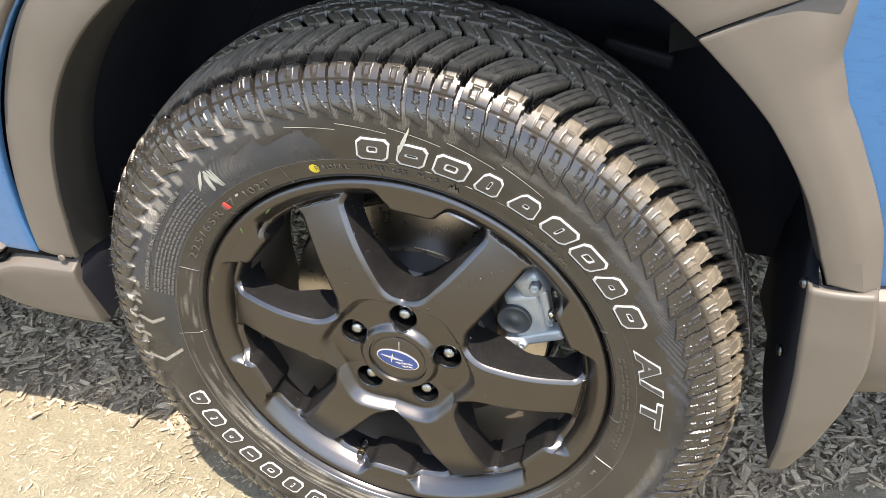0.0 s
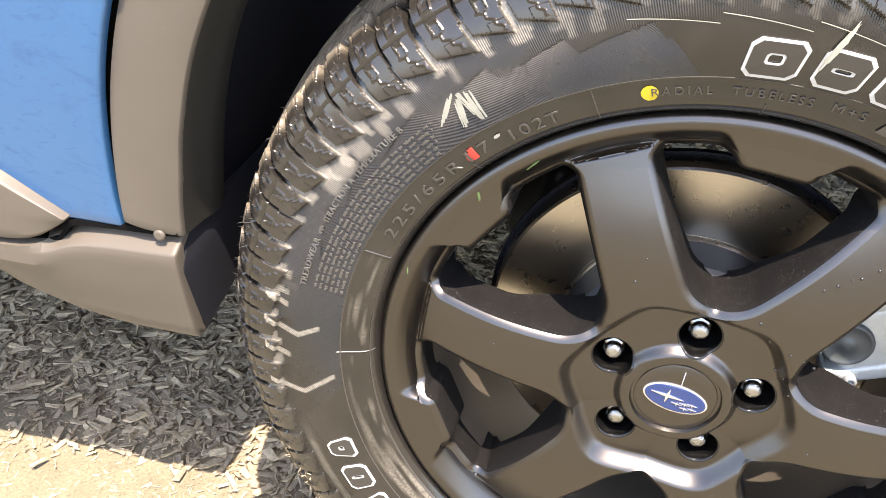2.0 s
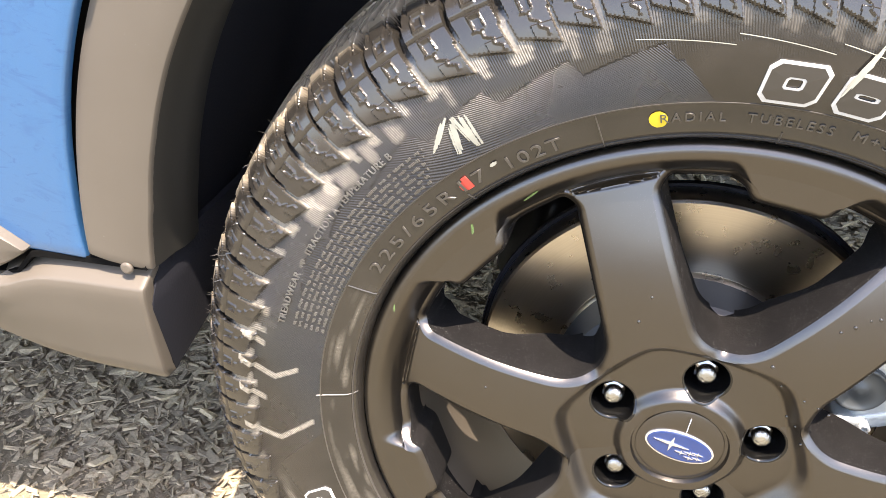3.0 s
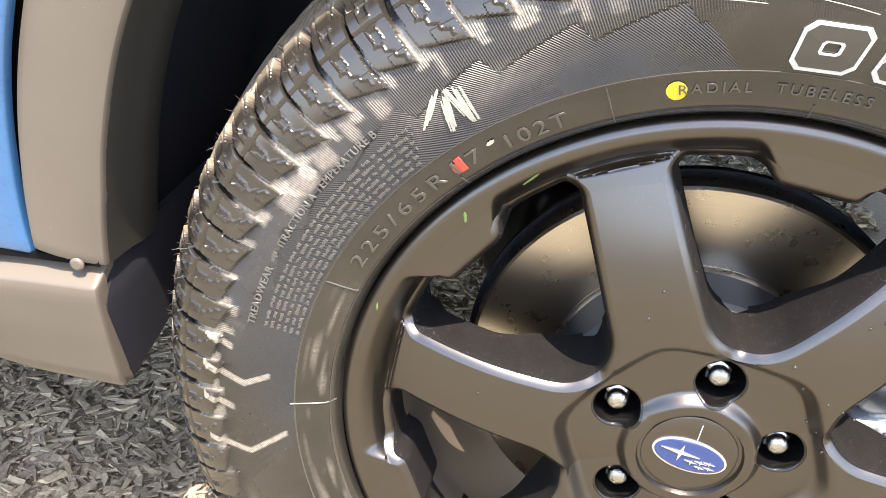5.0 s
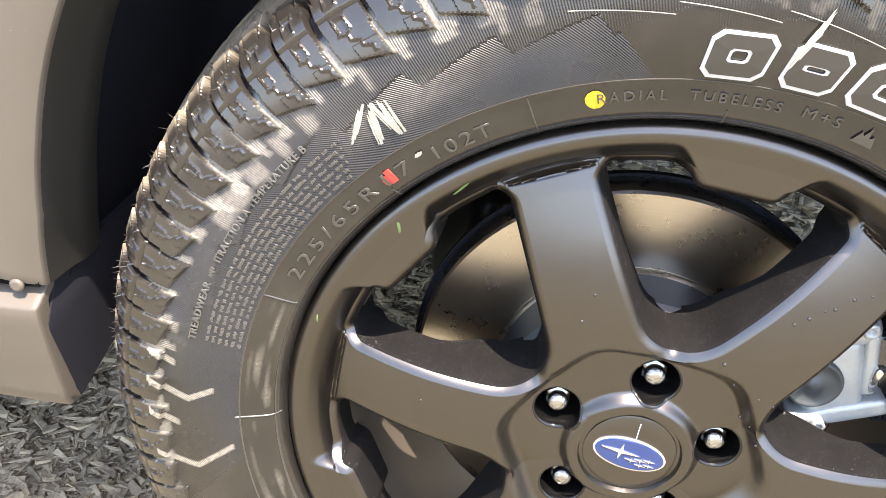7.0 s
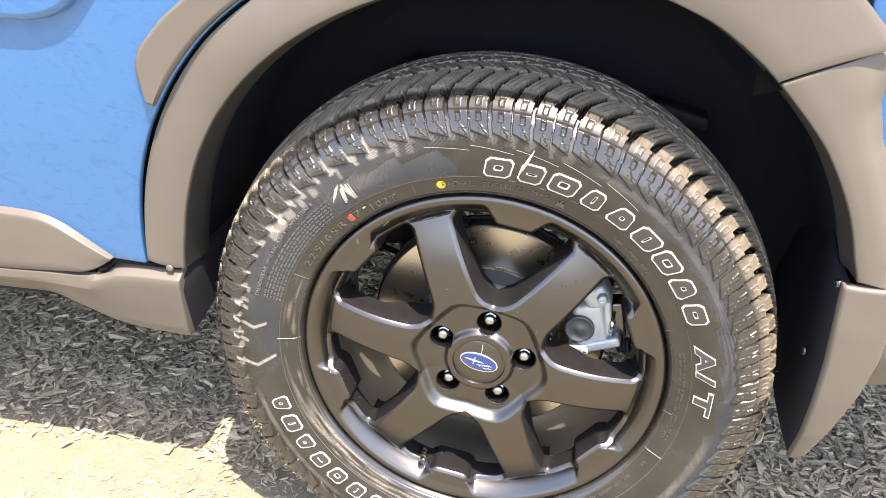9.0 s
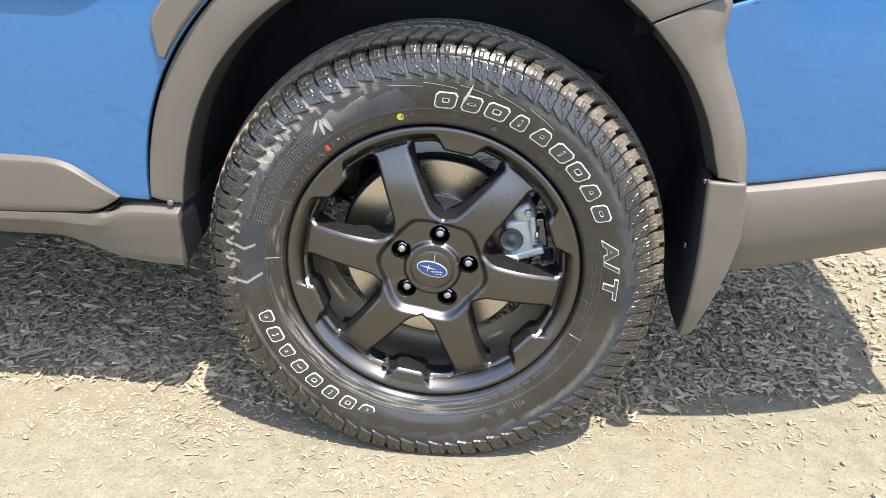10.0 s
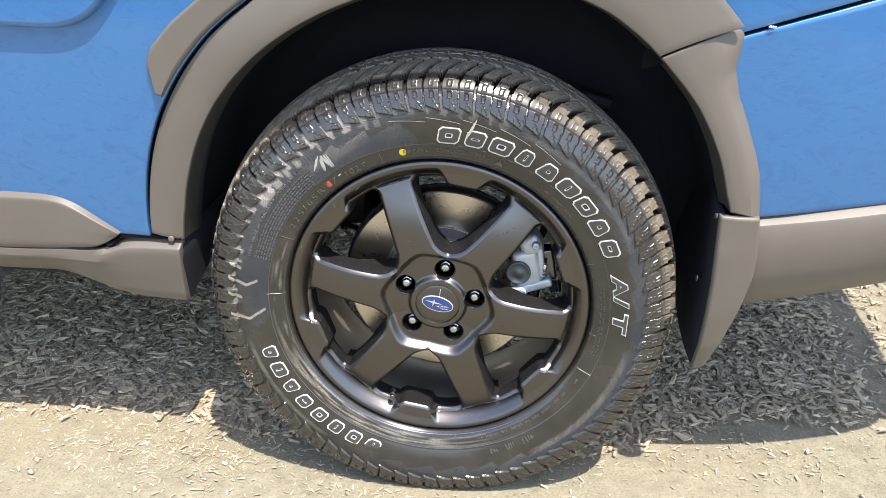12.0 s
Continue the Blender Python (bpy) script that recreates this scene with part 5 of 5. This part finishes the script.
def plate(pts, hole, z0, z1):
    bm = bmesh.new()
    n = len(pts)
    rings = [[bm.verts.new((x, y, z)) for x, y in ring] for ring, z in ((pts, z0), (pts, z1), (hole, z1), (hole, z0))]
    for a, b in zip(rings, rings[1:]):
        for k in range(n):
            bm.faces.new((a[k], a[(k + 1) % n], b[(k + 1) % n], b[k]))
    return bm


def raised_block(w, h, centre, r0, slot, taper=0.0):
    """White-outlined raised block on the sidewall."""
    out, _ = block_letter(w, h, slot, 0.0010)
    face, hole = block_letter(w, h, slot)
    out, face, hole = [[(x * (1 - taper * (y / h + 0.5)), y) for x, y in q] for q in (out, face, hole)]
    inn = [(x * 0.945, y * 0.925) for x, y in face]
    a = bend(plate(out, inn, 0.0, 0.0011), r0, centre, sidewall_y, 0.0002)
    wp("brand_shape_outline", a, WHITE, "white moulded outline")
    b = bend(plate(inn, hole, 0.0, 0.0013), r0, centre, sidewall_y, 0.0002)
    wp("brand_shape", b, FACE, "black raised rubber block")
    core = [(x * 0.70, y * 0.70) for x, y in hole]
    c = bend(plate(hole, core, 0.0, 0.0010), r0, centre, sidewall_y, 0.0002)
    wp("brand_shape_core", c, WHITE, "white moulded inner outline")


for k, w in enumerate((0.030, 0.026, 0.031, 0.024, 0.030, 0.030, 0.030, 0.030, 0.028)):
    raised_block(w, 0.0235, 87.0 - 7.75 * k, 0.2795, ((w * 0.36, 0.0075), (w * 0.5, 0.0035), (w * 0.42, 0.0090), (w * 0.16, 0.0120), (w * 0.26, 0.0055), (w * 0.12, 0.0130), (w * 0.4, 0.0085), (w * 0.26, 0.0055), (w * 0.4, 0.0050))[k],
                 (0, 0, 0, 0.3, 0.42, 0, 0, 0.42, 0.1)[k])
for k, w in enumerate((0.021, 0.022, 0.021, 0.022, 0.021, 0.023, 0.025, 0.022)):
    raised_block(w, 0.0205, 248.5 - 7.05 * k, 0.2830, ((w * 0.12, 0.011), (w * 0.4, 0.0075), (w * 0.14, 0.010), (w * 0.4, 0.0075), (w * 0.5, 0.003), (w * 0.26, 0.005), (w * 0.14, 0.011), (w * 0.26, 0.005))[k],
                 (-0.3, 0, 0, 0, 0, 0.42, 0, 0.42)[k])


def words(name, text, size, r0, start, mat, lift=0.0003, depth=0.0006, offset=0.0, shear=0.0, spacing=1.0, label="", span=0.0):
    """Words round the sidewall; span: the angle that they fill."""
    flat = lettering(text, size, offset, depth, shear, spacing)
    if span:
        bare = lettering(text, size, 0.0, depth, shear, spacing)
        wide = max(v.co.x for v in bare.verts)
        bare.free()
        for v in flat.verts:
            v.co.x *= radians(span) * r0 / wide
    bm = bend(flat, r0, start, sidewall_y, lift)
    return wp(name, bm, mat, label)


for ch, a0, wide in (("A", 15.0, 6.0), ("/", 7.6, 2.6), ("T", 2.4, 6.6)):
    words("letter_outline", ch, 0.0275, 0.2705, a0, WHITE, 0.0004, 0.0005, 0.0021, 0.10, label="white outlined tyre letter", span=wide)
    words("letter", ch, 0.0275, 0.2705, a0, FACE, 0.0012, 0.0005, 0.0009, 0.10, label="black raised tyre letter", span=wide)
words("size_marking", "225/65R17", 0.0125, 0.2485, 151.2, RELIEF, spacing=1.4, span=24.9, label="raised rubber size marking")
words("load_marking", "102T", 0.0125, 0.2472, 123.4, RELIEF, spacing=1.2, span=8.8, label="raised rubber load marking")
words("type_marking", "RADIAL", 0.0082, 0.2520, 101.6, RELIEF, spacing=1.35, span=8.2, label="raised rubber wording")
words("type_marking", "TUBELESS", 0.0082, 0.2525, 90.9, RELIEF, spacing=1.35, span=10.5, label="raised rubber wording")
words("type_marking", "M+S", 0.0082, 0.2535, 78.1, RELIEF, spacing=1.35, span=4.7, label="raised rubber wording")
words("grade_marking", "TREADWEAR", 0.0068, 0.2950, 165.2, PRINT, spacing=1.12, span=9.0, label="raised rubber wording")
words("grade_marking", "TRACTION A TEMPERATURE B", 0.0068, 0.2950, 152.7, PRINT, spacing=1.12, span=18.6, label="raised rubber wording")
words("origin_marking", "lot", 0.0078, 0.2500, -27.0, RELIEF, label="raised rubber wording")


def bars(r0, start, end, h, seed):
    """Plain raised bars for a line of writing too small to read."""
    g = np.random.default_rng(seed)
    bm = bmesh.new()
    a = start
    left = 5
    while a > end:
        w = g.uniform(0.0007, 0.0017) * h / 0.0026
        left -= 1
        if left <= 0:
            left = int(g.integers(3, 10))
            a -= math.degrees(1.1 * h / r0)
        k = g.uniform(0.45, 1.0)
        q = bmesh.new()
        bmesh.ops.create_cube(q, size=1.0, matrix=Matrix.Translation((w / 2, h / 2 + g.choice([-0.3, 0, 0.3]) * h * (1 - k), 0)) @ Matrix.Rotation(g.normal(0, 0.16), 4, "Z") @ Matrix.Diagonal((w * g.uniform(0.35, 0.75), h * k, 0.0011, 1)))
        bend(q, r0, a, sidewall_y, 0.0003)
        bm = merge(bm, q)
        a -= math.degrees(w / r0)
    return bm


for k in range(6):
    wp("small_print", bars(0.2868 - 0.0040 * k, 164.8 + 0.1 * k, 130.5 + 0.5 * k, 0.0023, 20 + k), PRINT, "line of raised small print")
wp("small_print", bars(0.2950, 155.4, 153.4, 0.0045, 31), PRINT, "line of raised small print")
for k in range(2):
    wp("small_print", bars(0.2545 - 0.0048 * k, 13.0, -16.0, 0.0026, 40 + k), RELIEF, "line of raised small print")
wp("small_print", bars(0.2500, 53.0, 40.0, 0.0052, 44), RELIEF, "line of raised small print")
wp("small_print", bars(0.2480, -34.0, -72.0, 0.0050, 45), RELIEF, "line of raised small print")
wp("small_print", bars(0.2700, -54.0, -70.0, 0.0110, 46), RELIEF, "raised mould code bars")


def radial_line(deg, r0, r1, wide=0.0010):
    bm = bmesh.new()
    n = 10
    rows = []
    for k in range(n + 1):
        r = r0 + (r1 - r0) * k / n
        y = sidewall_y(r)
        rows.append([bm.verts.new(wheel_at(r, deg + math.degrees(s * wide / 2 / r), y - d)) for s, d in ((-1, -0.0004), (-0.6, 0.0007), (0.6, 0.0007), (1, -0.0004))])
    for a, b in zip(rows, rows[1:]):
        for j in range(3):
            bm.faces.new((a[j], a[j + 1], b[j + 1], b[j])).smooth = True
    return bm


wp("mould_ring", lathe("mould_ring", [(r, sidewall_y(r) - d) for r, d in ((0.2634, -0.0004), (0.2639, 0.0006), (0.2645, 0.0006), (0.2650, -0.0004))][::-1], 360, 60), RELIEF, "thin raised ring round the sidewall")
wp("mould_ring", lathe("mould_ring", [(r, sidewall_y(r) - d) for r, d in ((0.2412, -0.0004), (0.2416, 0.0005), (0.2421, 0.0005), (0.2425, -0.0004))][::-1], 360, 60), RELIEF, "thin raised ring beside the rim")
for deg, r0, r1 in ((178.0, 0.2385, 0.267), (155.3, 0.243, 0.2635), (109.3, 0.2405, 0.2635), (130.5, 0.2385, 0.2460), (86.2, 0.2390, 0.2480), (45.5, 0.2385, 0.2480), (20.5, 0.2390, 0.2485),
                    (-8.0, 0.2390, 0.2500), (-23.0, 0.2400, 0.2650), (-82.0, 0.2400, 0.2640), (-128.0, 0.2400, 0.2640)):
    wp("mould_line", radial_line(deg, r0, r1), RELIEF, "thin raised mould line")


def dab(r0, deg, rx, ry, lean=0.0, seed=0, ragged=0.12, lift=0.0005):
    """An uneven painted spot on the sidewall."""
    bm = bmesh.new()
    g = np.random.default_rng(seed)
    mid = bm.verts.new((0, 0, 0))
    ring = []
    for k in range(28):
        a = 2 * math.pi * k / 28
        q = 1 + ragged * (g.random() - 0.5)
        x, y = rx * q * math.cos(a), ry * q * math.sin(a)
        ring.append(bm.verts.new((x * math.cos(lean) - y * math.sin(lean), x * math.sin(lean) + y * math.cos(lean), 0)))
    for k in range(28):
        bm.faces.new((mid, ring[k], ring[(k + 1) % 28])).smooth = True
    return bend(bm, r0, deg, sidewall_y, lift)


wp("yellow_dot", dab(0.2545, 101.7, 0.0053, 0.0054, seed=1, ragged=0.06, lift=0.0006), YELLOW, "yellow balance dot")
wp("red_dot", dab(0.2522, 129.9, 0.0030, 0.0038, seed=2, ragged=0.3, lift=0.0006), RED, "smudged red dot")
words("red_dot", "1", 0.0120, 0.2490, 130.3, RED, 0.0004, 0.0007, 0.0006, span=1.3, label="red paint on a raised figure")


def stroke(r0, a0, r1, a1, wide, seed, lift=0.0006):
    """An uneven chalk line drawn on the sidewall."""
    g = np.random.default_rng(seed)
    p, q = Vector((r0 * math.cos(radians(a0)), r0 * math.sin(radians(a0)))), Vector((r1 * math.cos(radians(a1)), r1 * math.sin(radians(a1))))
    side = (q - p).orthogonal().normalized()
    bm = bmesh.new()
    rows = []
    for k in range(25):
        t = k / 24
        c = p.lerp(q, t)
        w = wide * (0.55 + 0.45 * math.sin(math.pi * min(max(t, 0.08), 0.92))) * g.uniform(0.6, 1.2)
        row = []
        for sgn in (-0.5, 0.5):
            v = c + side * w * sgn
            r = v.length
            row.append(bm.verts.new((v.x, sidewall_y(r) - lift, v.y + AXLE)))
        rows.append(row)
    for a, b in zip(rows, rows[1:]):
        bm.faces.new((a[0], a[1], b[1], b[0]))
    return bm


def scrawl(r0, a0, r1, a1, wide, seed, lift=0.0006, n=12):
    """A dry chalk stroke: several thin, broken lines side by side."""
    g = np.random.default_rng(seed)
    bm = bmesh.new()
    for k in range(n):
        da = math.degrees((g.random() - 0.5) * wide / r0)
        t0, t1 = g.uniform(0, 0.22), g.uniform(0.75, 1.0)
        at = lambda t: (r0 + (r1 - r0) * t, a0 + (a1 - a0) * t + da)
        bm = merge(bm, stroke(*at(t0), *at(t1), wide * g.uniform(0.14, 0.42), seed * 11 + k, lift + 0.00002 * k))
    return bm


for q, (r0, a0, r1, a1, wide) in enumerate(((0.2972, 125.8, 0.2820, 129.3, 0.0040), (0.2960, 125.3, 0.2724, 126.9, 0.0044), (0.2950, 123.8, 0.2705, 124.0, 0.0052), (0.2958, 125.0, 0.2715, 124.4, 0.0034))):
    tagged(wp("chalk_mark", scrawl(r0, a0, r1, a1, wide, 60 + q, 0.0006 + 0.00015 * q), MARK, "scratchy white chalk stroke"), kind="stuff")
wp("chalk_mark", dab(0.2935, 80.9, 0.0018, 0.0155, -0.32, 12, 0.35, 0.0020), MARK, "white curved scratch")
wp("chalk_mark", dab(0.2557, 124.4, 0.0026, 0.0012, 0.2, 13, 0.35, 0.0009), MARK, "pale smudge")
# glints along the hatch panel edges, put in as pale lines
for a0, a1 in ((103.4, 93.6), (93.4, 84.0), (83.6, 74.2), (73.4, 64.2), (63.4, 54.6)):
    bm = bmesh.new()
    q = [(r, a) for a in np.linspace(a0, a1, 16) for r in ((0.3045 - 0.006 * (a0 - a) / (a0 - a1)) - 0.00025, (0.3045 - 0.006 * (a0 - a) / (a0 - a1)) + 0.00025)]
    vs = [bm.verts.new(wheel_at(r, a, sidewall_y(r) - 0.0005)) for r, a in q]
    for k in range(0, len(vs) - 2, 2):
        bm.faces.new((vs[k], vs[k + 1], vs[k + 3], vs[k + 2]))
    wp("mould_line", bm, MARK, "thin mould line with its glint put in as pale colour")
# snowflake badge as a plain peak
bm = bmesh.new()
vs = [bm.verts.new((x, y, 0.0006)) for x, y in ((-0.006, 0), (0.006, 0), (0.0035, 0.0065), (0.0015, 0.0045), (0, 0.0105), (-0.0018, 0.005), (-0.0035, 0.0068))]
bm.faces.new(vs)
wp("mountain_badge", bend(bm, 0.2500, 70.0, sidewall_y, 0.0006), RELIEF, "raised peak badge")


def hairs(count, seed):
    """Thin rubber spews left by the mould on the shoulder."""
    g = np.random.default_rng(seed)
    bm = bmesh.new()
    for _ in range(count):
        deg = g.uniform(95, 262) if g.random() < 0.75 else g.uniform(-60, 95)
        r = g.choice([0.3435, 0.3500, 0.3535]) + g.normal(0, 0.0008)
        y = float(np.interp(r, [p[0] for p in SIDE], [p[1] for p in SIDE])) - 0.001
        base = wheel_at(grown(r), deg, y)
        if base.z < 0.03:
            continue
        out = (Vector((math.cos(radians(deg)), 0, math.sin(radians(deg)))) * 0.8 + Vector(g.normal(0, 0.35, 3)) + Vector((0, -0.6, 0))).normalized()
        tip = base + out * g.uniform(0.003, 0.009)
        side = out.orthogonal().normalized() * 0.00045
        up = out.cross(side)
        ring = [bm.verts.new(base + side * math.cos(a) + up * math.sin(a)) for a in (0, 2.09, 4.19)]
        top = bm.verts.new(tip)
        for k in range(3):
            bm.faces.new((ring[k], ring[(k + 1) % 3], top))
    return bm


tagged(wp("rubber_spew", hairs(280, 4), RELIEF, "fine rubber hairs on the tyre shoulder"), kind="stuff")
for q, (r0, a0, r1, a1, wide) in enumerate(((0.2262, 134.0, 0.2196, 135.4, 0.0040), (0.2235, 121.8, 0.2200, 124.8, 0.0046), (0.2290, 156.2, 0.2262, 158.0, 0.0020))):
    bm = scrawl(r0, a0, r1, a1, wide, 80 + q, n=5)
    for v in bm.verts:
        v.co.y = float(cast_height(np.array([v.co.x]), np.array([v.co.z - AXLE]))[0]) - 0.0004
    tagged(wp("chalk_mark", bm, GREEN, "faint green chalk scratches on the rim"), kind="stuff")

# drops of water drying on the spokes
DROP = material("water drop", (0.02, 0.02, 0.02), 0.05, spec=1.0)
for r0, deg in ((0.142, 55.3), (0.150, 53.7), (0.159, 52.4), (0.1635, 51.0), (0.1745, 49.6), (0.183, 47.4), (0.0873, 50.1), (0.0936, 40.7), (0.0985, 34.7), (0.1026, 29.8),
                (0.106, -15.9), (0.0761, 28.2), (0.0797, 23.7), (0.0813, 13.5), (0.0966, 61.6), (0.115, 112.0), (0.131, 106.5), (0.145, 168.0)):
    p = wheel_at(r0, deg, 0)
    y = float(cast_height(np.array([p.x]), np.array([p.z - AXLE]))[0])
    rad = 0.0009 + 0.0006 * ((r0 * 7919) % 1)
    wp("water_drop", turned([(rad, -0.0004), (rad * 0.85, rad * 0.35), (rad * 0.45, rad * 0.6), (rad * 0.1, rad * 0.65)], (p.x, y, p.z), (0, -1, 0), 14), DROP, "dark drop of water")


def fibres(count, seed):
    """Wood fibres caught in the tread edge near the ground."""
    g = np.random.default_rng(seed)
    bm = bmesh.new()
    for _ in range(count):
        deg, r = g.uniform(196, 246), g.uniform(0.326, 0.352)
        base = wheel_at(grown(r), deg, float(np.interp(r, [p[0] for p in SIDE], [p[1] for p in SIDE])) - 0.0012)
        if base.z < 0.006:
            continue
        d = Vector((g.normal(), g.normal() * 0.25, g.normal())).normalized()
        ln, w = g.uniform(0.003, 0.014), g.uniform(0.0003, 0.0010)
        side = d.cross(Vector((0, 1, 0))).normalized() * w
        v = [bm.verts.new(base + q) for q in (d * ln / 2 + side * 0.3, d * ln / 2 - side * 0.3, -d * ln / 2 - side, -d * ln / 2 + side, Vector((0, -w, 0)))]
        for k in range(4):
            bm.faces.new((v[k], v[(k + 1) % 4], v[4]))
    return bm


tagged(wp("wood_fibre", fibres(260, 9), CHIPS, "tan wood fibres caught on the tyre edge"), kind="stuff")

# ---- brake ----
PISTON = material("dark grey cast metal", (0.09, 0.10, 0.105), 0.45, metal=0.5)
HAT = material("dark disc coating", (0.030, 0.032, 0.036), 0.42, metal=0.3)
disc = own("brake_disc", lathe("brake_disc", [(0.1555, 0.090), (0.1575, 0.088), (0.1575, 0.066), (0.1555, 0.0645), (0.0995, 0.0645), (0.0985, 0.0655), (0.0960, 0.060), (0.0930, 0.0300), (0.0900, 0.0265), (0.050, 0.026), (0.03, 0.026)], 128, 30), DISC,
           label="machined brake disc")
sub("disc_hat", lathe("disc_hat", [(0.0968, 0.0600), (0.0938, 0.0292), (0.0905, 0.0258), (0.045, 0.0254)], 96, 30), HAT, disc, "dark painted disc hat")
sub("dust_shield", lathe("dust_shield", [(0.120, 0.0905), (0.150, 0.0925), (0.1580, 0.0935), (0.1616, 0.0910), (0.1622, 0.0840), (0.1612, 0.0835), (0.1603, 0.0885), (0.150, 0.0907), (0.120, 0.0890)], 96, 30), LINER, disc, "black brake dust shield")


caliper = own("brake_caliper", box((0.042, 0.050, 0.066), (0.137, 0.062, 0.386), 0.010, (0, -12, 0), 4), CAST, label="silvery cast brake caliper")
sub("upper_lobe", box((0.036, 0.046, 0.036), (0.141, 0.060, 0.428), 0.013, (0, -28, 0), 5), CAST, caliper)
sub("lower_flange", box((0.066, 0.030, 0.014), (0.146, 0.050, 0.358), 0.004, (0, -20, 0), 3), CAST, caliper)
sub("lower_ear", box((0.026, 0.026, 0.016), (0.124, 0.046, 0.350), 0.005, (0, -4, 0), 3), CAST, caliper)
sub("bridge", box((0.010, 0.040, 0.050), (0.1585, 0.058, 0.400), 0.0035, (0, -8, 0), 3), CAST, caliper)
# dark block and bright pin stand for a recess's shade and glint
sub("recess_dark", box((0.020, 0.030, 0.052), (0.171, 0.066, 0.392), 0.004, (0, -10, 0), 3), DARK_STEEL, caliper, "dark block standing for a shaded recess")
sub("recess_glint", turned([(0.0042, -0.012), (0.0042, 0.012), (0.0030, 0.0135)], (0.1635, 0.040, 0.388), (0.1, -0.25, 1.0), 16), CHROME, caliper, "bright pin standing for a glint")
sub("piston_cap", turned([(0.0195, -0.01), (0.0195, 0.003), (0.0178, 0.005), (0.0165, 0.0038), (0.006, 0.0034), (0.0045, 0.0050), (0.001, 0.0052)], (0.1235, 0.0365, 0.3840), (0, -1, 0), 36), PISTON, caliper, "dark round caliper piston cap")
for x, z, rad in ((0.1325, 0.3515, 0.0055), (0.1480, 0.4330, 0.0065)):
    sub("bolt", turned([(rad, -0.010), (rad, 0.003), (rad * 0.8, 0.0045), (rad * 0.45, 0.0045), (rad * 0.4, 0.001)], (x, 0.0330, z), (0, -1, 0), 6), CAST, caliper, "zinc-plated bolt")
for k in range(4):
    sub("boot_fold", turned([(0.0085, 0), (0.0105, 0.002), (0.0085, 0.004)], Vector((0.176, 0.060, 0.350)) + Vector((0.9, -0.2, 0.25)) * 0.0045 * k, (0.9, -0.2, 0.25), 18), LINER, caliper, "black rubber pin boot")
sub("brake_hose", turned([(0.006, 0), (0.006, 0.05)], wheel_at(0.172, 26, 0.085), (0.3, 0.8, 0.4), 14), LINER, caliper, "black brake hose")
own("hub_flange", lathe("hub_flange", [(0.001, 0.020), (0.070, 0.020), (0.072, 0.024), (0.072, 0.034), (0.04, 0.04), (0.04, 0.20), (0.001, 0.20)], 64, 30), DARK_STEEL, label="dark wheel hub")
